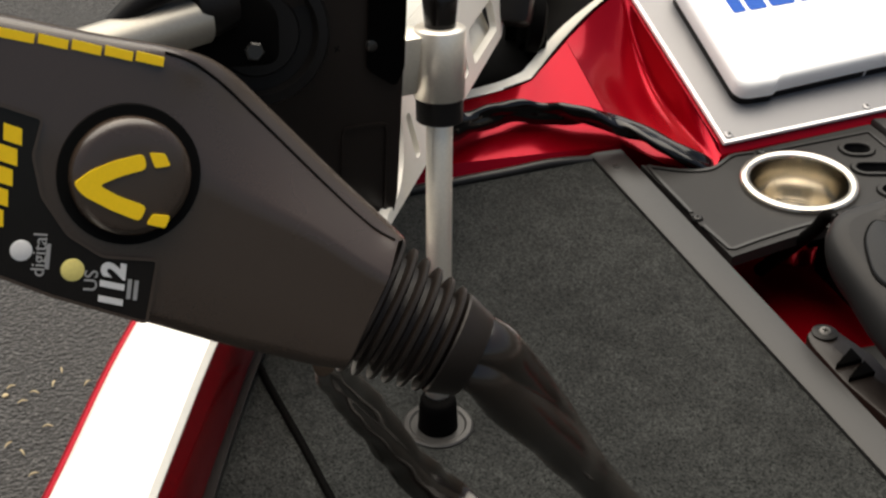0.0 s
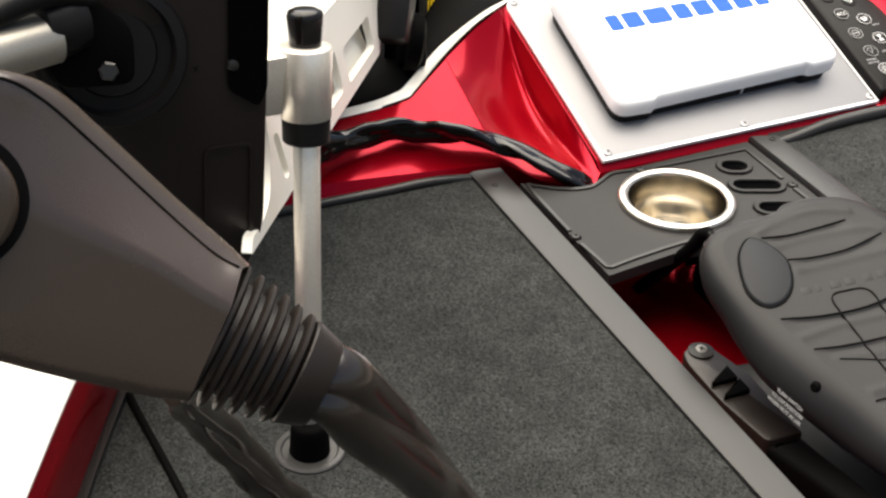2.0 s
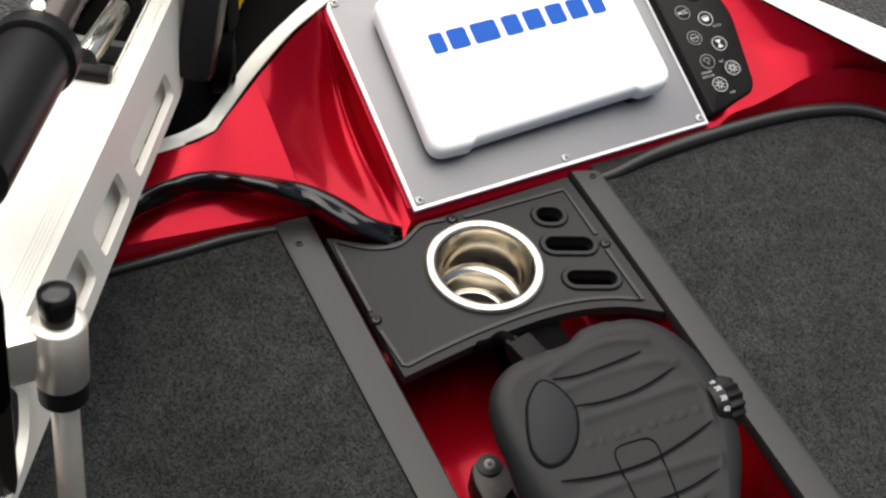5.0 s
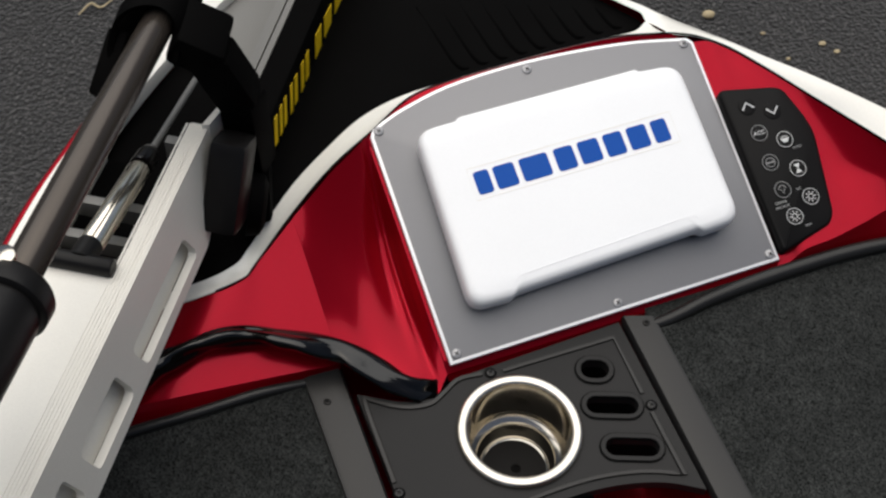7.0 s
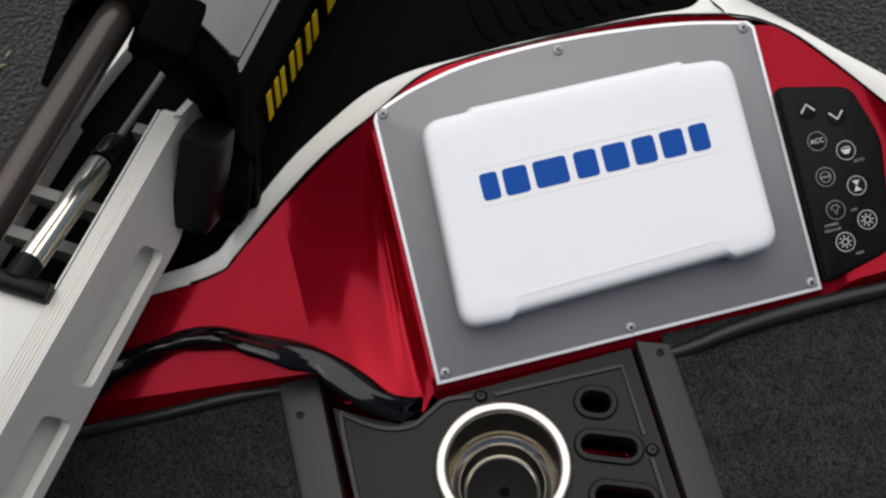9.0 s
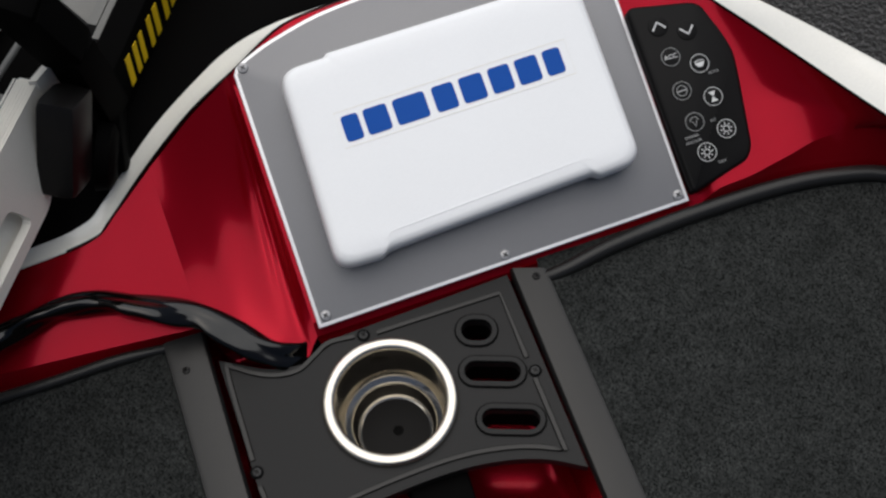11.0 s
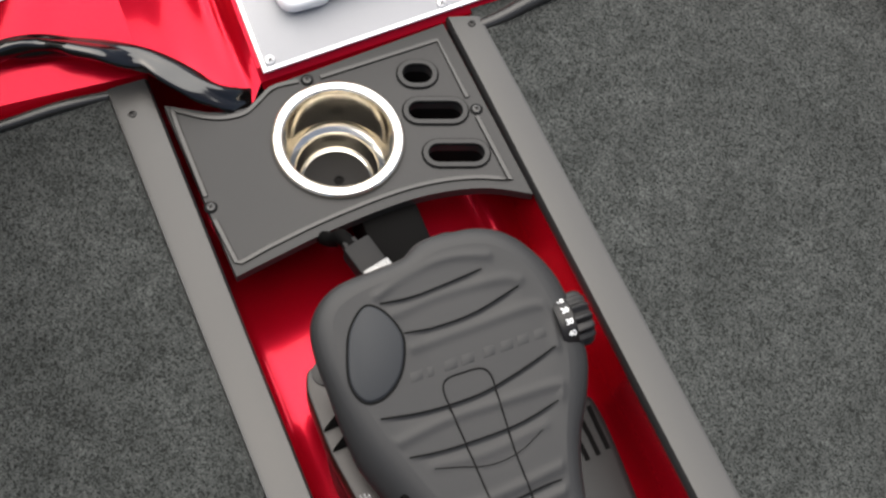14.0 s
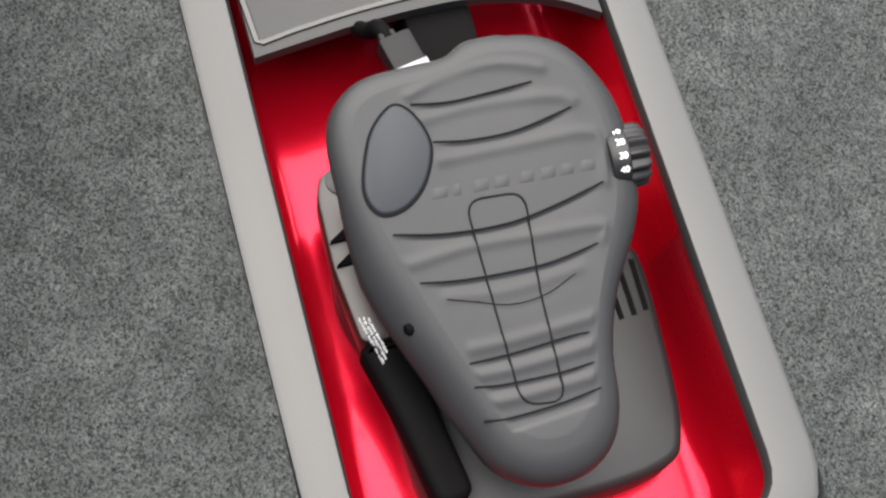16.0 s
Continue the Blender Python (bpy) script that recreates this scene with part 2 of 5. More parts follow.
def tube(bm, pts, radii, n=60, seg=14, flat=1.0, twist=0.0, wrinkle=0.0, folds=0.0, lobes=1.5):
    """A bent tube; flat squeezes it, twist turns the squeeze, wrinkle dents it."""
    line = smooth_line(pts, n)
    rr = smooth_line([(r, 0, 0) for r in radii], n)
    rings, x = [], None
    for i, c in enumerate(line):
        d = (line[min(i + 1, n - 1)] - line[max(i - 1, 0)]).normalized()
        x = (x - d * x.dot(d)).normalized() if x else d.orthogonal().normalized()
        y = d.cross(x)
        ring = []
        for k in range(seg):
            a = 2 * math.pi * k / seg
            r = rr[i].x
            q = twist * i / n
            ca, sa = math.cos(a), math.sin(a) * flat
            u, w = ca * math.cos(q) - sa * math.sin(q), ca * math.sin(q) + sa * math.cos(q)
            if folds:
                r *= 1 + folds * min(1.0, 0.1 + 7 * i / n) * (abs(math.sin(lobes * a + 0.6 + 2.2 * i / n)) - 0.6)
            if wrinkle:
                r *= 1 + wrinkle * noise.noise(Vector((c.x * 30 + ca * 0.9, c.y * 30 + sa * 0.9, c.z * 30)))
            ring.append(c + (x * u + y * w) * r)
        rings.append(ring)
    return ring_loft(bm, rings)


def sheet(bm, rows, n, m_sub=6):
    """A smooth sheet through curves given as point lists."""
    lines = [smooth_line(r, n) for r in rows]
    cols = list(zip(*lines))
    grid = []
    for c in cols:
        pts = []
        for a, b in zip(c, c[1:]):
            pts += [a.lerp(b, i / m_sub) for i in range(m_sub)]
        grid.append(pts + [c[-1]])
    return ring_loft(bm, grid, close=False)


def rounded(pts, r, seg=5):
    """Round the corners of a closed 2D outline. r: one radius or one for each corner."""
    out, n = [], len(pts)
    for i in range(n):
        p, a, b = Vector(pts[i]).to_2d(), Vector(pts[i - 1]).to_2d(), Vector(pts[(i + 1) % n]).to_2d()
        q = r[i] if isinstance(r, (list, tuple)) else r
        u, w = (a - p), (b - p)
        q = min(q, u.length * 0.45, w.length * 0.45)
        if q <= 0:
            out.append((p.x, p.y))
            continue
        s, e = p + u.normalized() * q, p + w.normalized() * q
        for k in range(seg + 1):
            t = k / seg
            v = s * (1 - t) ** 2 + p * 2 * t * (1 - t) + e * t * t
            out.append((v.x, v.y))
    return out


def circle(cx, cy, r, n=40, ry=None):
    return [(cx + r * math.cos(2 * math.pi * i / n), cy + (ry or r) * math.sin(2 * math.pi * i / n)) for i in range(n)]


def slab(bm, outline, z0, z1, m=None, holes=(), chamfer=0.0):
    """A flat body with an outline, holes through it, and a chamfered upper edge."""
    m = m or Matrix.Identity(4)
    if holes:
        edges = []
        for loop in (outline, *holes):
            vs = [bm.verts.new(m @ Vector((x, y, z1))) for x, y in loop]
            edges += [bm.edges.new((vs[i], vs[(i + 1) % len(vs)])) for i in range(len(vs))]
        top = bmesh.ops.triangle_fill(bm, use_beauty=True, edges=edges)["geom"]
        faces = [f for f in top if isinstance(f, bmesh.types.BMFace)]
        down = bmesh.ops.extrude_face_region(bm, geom=faces, use_keep_orig=True)["geom"]
        shift = m.to_3x3() @ Vector((0, 0, z0 - z1))
        bmesh.ops.translate(bm, verts=[v for v in down if isinstance(v, bmesh.types.BMVert)], vec=shift)
        return bm
    rings = [[m @ Vector((x, y, z0)) for x, y in outline]]
    if chamfer:
        rings.append([m @ Vector((x, y, z1 - chamfer)) for x, y in outline])
        rings.append([m @ Vector((x, y, z1 - chamfer * 0.3)) for x, y in inset(outline, chamfer * 0.3)])
        rings.append([m @ Vector((x, y, z1)) for x, y in inset(outline, chamfer)])
    else:
        rings.append([m @ Vector((x, y, z1)) for x, y in outline])
    return ring_loft(bm, rings)


def inset(pts, d):
    """Move a closed 2D outline inwards."""
    n = len(pts)
    area = sum(pts[i - 1][0] * pts[i][1] - pts[i][0] * pts[i - 1][1] for i in range(n))
    s = 1 if area > 0 else -1
    out = []
    for i in range(n):
        a, p, b = Vector(pts[i - 1]).to_2d(), Vector(pts[i]).to_2d(), Vector(pts[(i + 1) % n]).to_2d()
        u, w = (p - a), (b - p)
        if u.length < 1e-9 or w.length < 1e-9:
            out.append((p.x, p.y))
            continue
        u.normalize(), w.normalize()
        nrm = Vector((-u.y - w.y, u.x + w.x)) * s
        nrm = nrm.normalized() if nrm.length > 1e-6 else Vector((-u.y, u.x)) * s
        k = d / max(0.5, nrm.dot(Vector((-u.y, u.x)) * s))
        out.append((p.x + nrm.x * k, p.y + nrm.y * k))
    return out


def shrink(pts, d):
    """Draw a closed 2D outline towards its middle by about d on each side."""
    xs, ys = [p[0] for p in pts], [p[1] for p in pts]
    cx, cy, hx, hy = (max(xs) + min(xs)) / 2, (max(ys) + min(ys)) / 2, (max(xs) - min(xs)) / 2, (max(ys) - min(ys)) / 2
    return [(cx + (x - cx) * (1 - d / hx), cy + (y - cy) * (1 - d / hy)) for x, y in pts]


def stroke(bm, pts, width, h0, h1, m=None, closed=False):
    """A raised or laid-in band along a 2D line."""
    m = m or Matrix.Identity(4)
    p = [Vector(q).to_2d() for q in pts]
    n = len(p)
    rings = []
    for i in range(n):
        a = p[i - 1] if (i or closed) else p[i]
        b = p[(i + 1) % n] if (i < n - 1 or closed) else p[i]
        d = (b - a).normalized()
        s = Vector((-d.y, d.x)) * width / 2
        l, r = p[i] + s, p[i] - s
        rings.append([m @ Vector((l.x, l.y, h0)), m @ Vector((l.x, l.y, h1)), m @ Vector((r.x, r.y, h1)), m @ Vector((r.x, r.y, h0))])
    if closed:
        rings.append(rings[0])
        return ring_loft(bm, rings, True, False, False)
    return ring_loft(bm, rings)


def lettering(name, body, size, m, mat, parent, thick=0.0003, bold=0.0, slant=0.0):
    cu = bpy.data.curves.new(name, "FONT")
    cu.body, cu.size, cu.extrude = body, size, thick
    cu.align_x, cu.align_y, cu.offset, cu.shear = "CENTER", "CENTER", bold, slant
    tmp = bpy.data.objects.new(name, cu)
    scene.collection.objects.link(tmp)
    me = bpy.data.meshes.new_from_object(tmp.evaluated_get(bpy.context.evaluated_depsgraph_get()))
    bpy.data.objects.remove(tmp)
    me.transform(m)
    me.materials.clear()
    me.materials.append(mat)
    ob = new(name, me)
    ob.parent = parent
    ob.matrix_parent_inverse = parent.matrix_world.inverted()
    return ob


def screw(parent, at, normal, r, mat=STEEL, name="screw"):
    """A pan-head screw with a cross recess."""
    n = Vector(normal).normalized()
    bm = bmesh.new()
    lathe(bm, Vector(at) - n * 0.001, Vector(at) + n, [(0, r), (0.001, r), (0.001 + r * 0.28, r * 0.86), (0.001 + r * 0.42, r * 0.5)], 20)
    ob = part(name, bm, mat, parent)
    x, y, z = frame_at(n)
    bm = bmesh.new()
    m = basis(Vector(at) + n * r * 0.40, x, y, z)
    box(bm, (0, 0, 0), (r * 1.0, r * 0.22, 0.0004), m)
    box(bm, (0, 0, 0.0001), (r * 0.22, r * 1.0, 0.0004), m)
    part("recess", bm, GROOVE, ob, smooth=0)
    return ob


# ---- ground ----
bm = bmesh.new()
GROUND_Z = -0.80
box(bm, (0, 0, GROUND_Z - 0.1), (1600, 1600, 0.2))
tagged(part("ground", bm, ASPHALT, smooth=0), "dark gray worn asphalt with small stones", "asphalt", kind="structure")

# ---- boat outline curves ----
INNER = [(-0.3, 0.275, 0.03), (-0.133, 0.283, 0.035), (-0.075, 0.288, 0.04), (-0.058, 0.299, 0.042), (-0.014, 0.332, 0.058), (0.033, 0.363, 0.072), (0.079, 0.387, 0.0795), (0.1235, 0.413, 0.0825), (0.166, 0.42, 0.0852), (0.2085, 0.421, 0.0885), (0.251, 0.4222, 0.0902), (0.2935, 0.423, 0.091), (0.336, 0.4215, 0.091), (0.373, 0.416, 0.089), (0.393, 0.413, 0.087)]
INNER_R = [(0.393, 0.413, 0.087), (0.416, 0.405, 0.084), (0.442, 0.388, 0.079), (0.467, 0.358, 0.075), (0.498, 0.315, 0.07), (0.524, 0.277, 0.067), (0.596, 0.16, 0.066), (0.653, 0.088, 0.062), (0.706, 0.014, 0.06), (0.82, -0.16, 0.06), (1.02, -0.55, 0.06), (1.12, -1.0, 0.06), (1.15, -1.6, 0.06)]
PAD_EDGE = [(-0.3, 0.292, 0.03), (-0.134, 0.299, 0.035), (-0.08, 0.305, 0.04), (-0.057, 0.322, 0.042), (-0.005, 0.37, 0.05), (0.045, 0.403, 0.058), (0.08, 0.421, 0.063), (0.118, 0.4275, 0.0705), (0.162, 0.427, 0.078), (0.2085, 0.4275, 0.083), (0.251, 0.428, 0.0845), (0.2935, 0.43, 0.0842), (0.33, 0.4315, 0.0825), (0.3625, 0.4330, 0.0795), (0.3800, 0.4440, 0.0775)]
PAD_FAR = [(-0.31, 0.33, 0.032), (-0.235, 0.37, 0.04), (-0.17, 0.45, 0.045), (-0.09, 0.53, 0.05), (0.0, 0.6, 0.05), (0.08, 0.645, 0.05), (0.16, 0.64, 0.05), (0.31, 0.538, 0.066), (0.348, 0.4987, 0.073), (0.3706, 0.469, 0.076), (0.3796, 0.456, 0.077), (0.3800, 0.4440, 0.0775)]
RAIL_L = [(-1.05, -1.6, 0.075), (-1.0, -1.0, 0.078), (-0.762, -0.538, 0.08), (-0.5976, -0.2097, 0.08), (-0.5188, -0.0517, 0.08), (-0.3922, 0.1658, 0.075), (-0.262, 0.37, 0.07), (-0.192, 0.46, 0.068), (-0.10, 0.56, 0.066), (0.0, 0.64, 0.066), (0.10, 0.705, 0.066)]
RAIL_L_IN = [(-0.97, -1.6, 0.078), (-0.92, -1.0, 0.08), (-0.6939, -0.5626, 0.082), (-0.5365, -0.238, 0.082), (-0.4647, -0.09, 0.082), (-0.3512, 0.1329, 0.076), (-0.237, 0.350, 0.068), (-0.170, 0.445, 0.066), (-0.085, 0.535, 0.066), (0.0, 0.605, 0.066), (0.09, 0.66, 0.066)]
RAIL_R = [(0.1, 0.705, 0.066), (0.215, 0.66, 0.068), (0.347, 0.509, 0.072), (0.365, 0.488, 0.074), (0.384, 0.466, 0.076), (0.403, 0.444, 0.076), (0.425, 0.421, 0.076), (0.447, 0.398, 0.076), (0.468, 0.375, 0.076), (0.488, 0.353, 0.076), (0.513, 0.328, 0.076), (0.535, 0.306, 0.076), (0.5735, 0.2535, 0.077), (0.64, 0.165, 0.076), (0.755, 0.005, 0.074), (0.87, -0.165, 0.074), (1.07, -0.55, 0.074), (1.18, -1.0, 0.074), (1.21, -1.6, 0.074)]

# ---- hull ----
outer = smooth_line(RAIL_L, 60) + smooth_line(RAIL_R, 60)[1:]
bm = bmesh.new()
rows = []
for p in outer:
    c = Vector((0.10, min(p.y, 0.45) - 0.10, 0))
    low = lambda k, z: Vector((c.x + (p.x - c.x) * k, c.y + (p.y - c.y) * k, z))
    rows.append([p + Vector((0, 0, -0.002)), low(1.006, p.z - 0.006), low(1.004, p.z - 0.03), low(0.97, -0.20), low(0.80, -0.45), low(0.35, -0.72), low(0.05, GROUND_Z)])
ring_loft(bm, rows, close=False)
tagged(part("boat_hull", bm, RED), "glossy red boat hull with rounded rub edge", "boat hull", kind="structure")

bm = bmesh.new()
tube(bm, [(p[0] - 0.003, p[1] + 0.002, p[2] - 0.004) for p in RAIL_L], [0.003] * len(RAIL_L), 80, 8)
tagged(part("rub_edge_port", bm, RED), "thin red rub edge along the white gunwale", "rub edge", kind="structure")

# ---- white gunwale cap ----
bm = bmesh.new()
ring_loft(bm, [[a, a.lerp(b, 0.06) + Vector((0, 0, 0.004)), a.lerp(b, 0.5) + Vector((0, 0, 0.006)), a.lerp(b, 0.94) + Vector((0, 0, 0.004)), b, b - Vector((0, 0, 0.012))] for a, b in zip(smooth_line(RAIL_L, 70), smooth_line(RAIL_L_IN, 70))], close=False)
tagged(part("gunwale_port", bm, WHITE_GEL), "glossy white fibreglass gunwale cap along the boat side", "gunwale", kind="structure")
bm = bmesh.new()
far = smooth_line(PAD_FAR, 60)
lo = smooth_line(PAD_EDGE, 60)
hi = smooth_line(INNER, 60)
ring_loft(bm, [[a + Vector((0, 0, 0.001)), a.lerp(b, 0.25) + Vector((0, 0, -0.003)), a.lerp(b, 0.6) + Vector((0, 0, -0.003)), b + Vector((0, 0, 0.0005)), b - Vector((0, 0, 0.01))] for a, b in zip(hi, lo)], close=False)
tagged(part("gunwale_bow", bm, WHITE_GEL), "off-white fibreglass strip behind the red console", "gunwale", kind="structure")
wing_seam = smooth_line(INNER_R, 80)[2:]
bm = bmesh.new()
tube(bm, [p + Vector((0, 0.001, 0.0008)) for p in hi[6:] + wing_seam], [0.0009] * (len(hi[6:]) + len(wing_seam)), 240, 8)
tagged(part("trim_seam", bm, GROOVE), "thin black sealant line between red and white gelcoat", "seam", kind="structure")
bm = bmesh.new()
PAIRS = (((0.13, 0.615, 0.047), (0.215, 0.66, 0.068)), ((0.31, 0.538, 0.066), (0.347, 0.509, 0.072)), ((0.348, 0.4987, 0.073), (0.365, 0.488, 0.074)), ((0.3706, 0.469, 0.076), (0.384, 0.466, 0.076)), ((0.3796, 0.456, 0.077), (0.3897, 0.4594, 0.076)), ((0.3800, 0.4440, 0.0775), (0.3954, 0.4528, 0.076)), ((0.3850, 0.4335, 0.0805), (0.4008, 0.4469, 0.076)), ((0.3890, 0.4235, 0.0838), (0.4062, 0.4409, 0.076)), ((0.393, 0.413, 0.087), (0.4118, 0.4348, 0.076)), ((0.416, 0.405, 0.084), (0.4305, 0.4153, 0.076)), ((0.442, 0.388, 0.079), (0.4533, 0.3911, 0.076)), ((0.467, 0.358, 0.075), (0.476, 0.3662, 0.076)), ((0.498, 0.315, 0.07), (0.5152, 0.3258, 0.076)), ((0.524, 0.277, 0.067), (0.5717, 0.2566, 0.076)), ((0.596, 0.16, 0.066), (0.64, 0.165, 0.076)), ((0.653, 0.088, 0.062), (0.7, 0.085, 0.074)), ((0.706, 0.014, 0.06), (0.755, 0.005, 0.074)), ((0.82, -0.16, 0.06), (0.87, -0.165, 0.074)), ((1.02, -0.55, 0.06), (1.07, -0.55, 0.074)), ((1.12, -1.0, 0.06), (1.18, -1.0, 0.074)), ((1.15, -1.6, 0.06), (1.21, -1.6, 0.074)))
inn = smooth_line([p[0] for p in PAIRS], 120)
out = smooth_line([p[1] for p in PAIRS], 120)
ring_loft(bm, [[a, a.lerp(b, 0.12) + Vector((0, 0, 0.001)), a.lerp(b, 0.55) + Vector((0, 0, 0.0022)), a.lerp(b, 0.93) + Vector((0, 0, 0.0018)), b, b - Vector((0, 0, 0.006))] for a, b in zip(inn, out)], close=False)
tagged(part("gunwale_starboard", bm, WHITE_GEL), "off-white fibreglass gunwale cap along the boat side", "gunwale", kind="structure")

# ---- bow pad ----
pad = thing("bow_pad", "black ribbed rubber step pad on the bow", "rubber pad", (0.1, 0.5, 0.05))
bm = bmesh.new()
rows = []
for a, b in zip(lo, far):
    row = [a + Vector((0, 0, 0.001))]
    for k in (0.04, 0.12, 0.25, 0.4, 0.6, 0.8, 0.94, 1.0):
        p = a.lerp(b, k)
        p.z = min(p.z, 0.064) + 0.002
        row.append(p)
    rows.append(row)
ring_loft(bm, rows, close=False)
part("mat", bm, BLACK_MATTE, pad)
for i in range(9):
    x, y0 = 0.356 - 0.0205 * i, 0.452 - 0.0008 * i
    ln = min(0.014 + 0.012 * i, 0.07)
    bm = bmesh.new()
    tube(bm, [(x + 0.004, y0 + 0.001, 0.0655), (x - 0.003, y0 + 0.002, 0.0668), (x - 0.007, y0 + 0.010, 0.0668), (x - 0.010, y0 + 0.024, 0.0664), (x - 0.012 - ln * 0.12, y0 + 0.024 + ln, 0.0645)], [0.0012, 0.0020, 0.0022, 0.0022, 0.0012], 24, 8, 0.6)
    part("rib", bm, BLACK_MATTE, pad)

# ---- deck ----
def tray_line(y, side):
    """x of the tray opening's edge at y."""
    return -0.008 - 0.0235 * (y - 0.18) if side < 0 else 0.2535 - 0.0415 * (y - 0.165)


TRAY = rounded([(tray_line(0.22, -1), 0.22), (tray_line(-0.385, -1), -0.385), (tray_line(-0.385, 1), -0.385), (tray_line(0.22, 1), 0.22)], [0.004, 0.035, 0.035, 0.004], 6)
TRIM_OUT = rounded([(tray_line(0.2, -1) - 0.036, 0.23), (tray_line(-0.42, -1) - 0.033, -0.42), (tray_line(-0.42, 1) + 0.033, -0.42), (tray_line(0.2, 1) + 0.030, 0.23)], [0.002, 0.05, 0.05, 0.002], 7)
bm = bmesh.new()
left = [(-0.46, -0.075), (-0.437, -0.022), (-0.33, 0.195), (TRIM_OUT[0][0] + 0.003, 0.195)]
low_l = [p for p in TRIM_OUT if p[1] < 0.15 and p[0] < 0.12]
low_r = [p for p in TRIM_OUT if p[1] < 0.15 and p[0] >= 0.12]
slab(bm, left + low_l + [(0.12, -0.42), (0.12, -1.6), (-1.0, -1.6), (-0.93, -1.0), (-0.72, -0.57), (-0.545, -0.24)], -0.02, 0.0)
tagged(part("floor_port", bm, CARPET, smooth=0), "dark gray marine carpet on the bow deck", "carpet", kind="structure")
bm = bmesh.new()
slab(bm, [(0.12, -1.6), (0.12, -0.42)] + low_r + [(TRIM_OUT[-1][0] - 0.003, 0.185), (0.40, 0.19), (0.56, 0.18), (0.645, 0.115), (0.715, -0.005), (0.83, -0.18), (1.02, -0.55), (1.12, -1.0), (1.15, -1.6)], -0.02, 0.0)
tagged(part("floor_starboard", bm, CARPET, smooth=0), "dark gray marine carpet on the bow deck", "carpet", kind="structure")

# red inner side, gray strip and edging
bm = bmesh.new()
sheet(bm, [[(p[0], p[1], p[2] - 0.002) for p in RAIL_L_IN[:7]], [(-0.965, -1.6, 0.062), (-0.915, -1.0, 0.062), (-0.688, -0.563, 0.062), (-0.5305, -0.237, 0.062), (-0.4587, -0.088, 0.062), (-0.346, 0.135, 0.06), (-0.232, 0.348, 0.055)], [(-0.96, -1.6, 0.055), (-0.912, -1.0, 0.055), (-0.687, -0.564, 0.055), (-0.5295, -0.236, 0.055), (-0.4577, -0.087, 0.055), (-0.344, 0.138, 0.052), (-0.230, 0.348, 0.05)], [(-0.96, -1.6, -0.01), (-0.912, -1.0, -0.01), (-0.6885, -0.567, -0.01), (-0.5308, -0.233, -0.01), (-0.4595, -0.0825, -0.01), (-0.342, 0.152, -0.01), (-0.225, 0.34, -0.01)]], 50, 4)
tagged(part("wall_port", bm, RED), "glossy dark red inner side of the gunwale", "boat side", kind="structure")
strip = [(-0.925, -1.2), (-0.90, -1.0), (-0.6785, -0.567), (-0.527, -0.233), (-0.457, -0.0785), (-0.340, 0.152)]
bm = bmesh.new()
stroke(bm, [(p.x, p.y) for p in smooth_line([(x, y, 0) for x, y in strip], 40)], 0.014, -0.002, 0.006)
tagged(part("trim_port", bm, TRIM), "gray plastic strip along the carpet edge", "trim", kind="structure")
EDGE_R = [(0.276, 0.156, -0.002), (0.300, 0.1575, 0.000), (0.345, 0.165, 0.003), (0.415, 0.171, 0.003), (0.488, 0.173, 0.003), (0.545, 0.168, 0.003), (0.593, 0.153, 0.003), (0.629, 0.114, 0.003), (0.699, -0.014, 0.003), (0.80, -0.19, 0.005), (1.0, -0.55, 0.005)]
bm = bmesh.new()
tube(bm, EDGE_R, [0.0055, 0.0065, 0.0070, 0.0074, 0.0075, 0.0075, 0.0075, 0.0075, 0.0075, 0.0075, 0.0075], 90, 12)
tagged(part("edging_starboard", bm, TRIM), "dark gray rolled carpet edging against the red console", "edging", kind="structure")
bm = bmesh.new()
tube(bm, [(-0.020, 0.192, -0.004), (-0.08, 0.193, 0.002), (-0.135, 0.191, 0.002), (-0.21, 0.189, 0.002), (-0.30, 0.18, 0.004), (-0.34, 0.15, 0.004)], [0.004, 0.005, 0.005, 0.005, 0.005, 0.005], 50, 12)
tagged(part("edging_port", bm, TRIM), "dark gray rolled carpet edging against the red console", "edging", kind="structure")

# ---- red console ----
P0, PU, PV = Vector((0.093, 0.175, 0.0090)), Vector((0.9993, 0.037, 0.004)).normalized(), Vector((-0.036, 0.953, 0.312)).normalized()
PN = PU.cross(PV).normalized()
PANEL = basis(P0, PU, PV, PN)
bm = bmesh.new()
uv = lambda u, v, h=0.0: PANEL @ Vector((u, v, h))
# face under and round the panel
back = smooth_line([(0.0785, 0.390, 0.0788), *INNER[7:]], 30)
sheet(bm, [[uv(-0.012 + 0.336 * i / 8, -0.0135, -0.0085) for i in range(9)], [uv(-0.012 + 0.337 * i / 8, -0.002, -0.003) for i in range(9)], [uv(-0.012 + 0.34 * i / 8, 0.10, -0.003) for i in range(9)], [uv(-0.012 + 0.34 * i / 8, (0.221, 0.235, 0.242, 0.245, 0.245, 0.243, 0.240, 0.235, 0.224)[i], -0.003) for i in range(9)], [back[round(i * 29 / 8)] for i in range(9)]], 31, 5)
# front lip
sheet(bm, [[uv(-0.012 + 0.336 * i / 8, -0.0135, -0.0085) for i in range(9)], [uv(-0.012 + 0.336 * i / 8, -0.0155, -0.0115) for i in range(9)], [(0.083 + 0.336 * i / 8, 0.161 + 0.012 * i / 8, -0.012) for i in range(9)]], 31, 3)
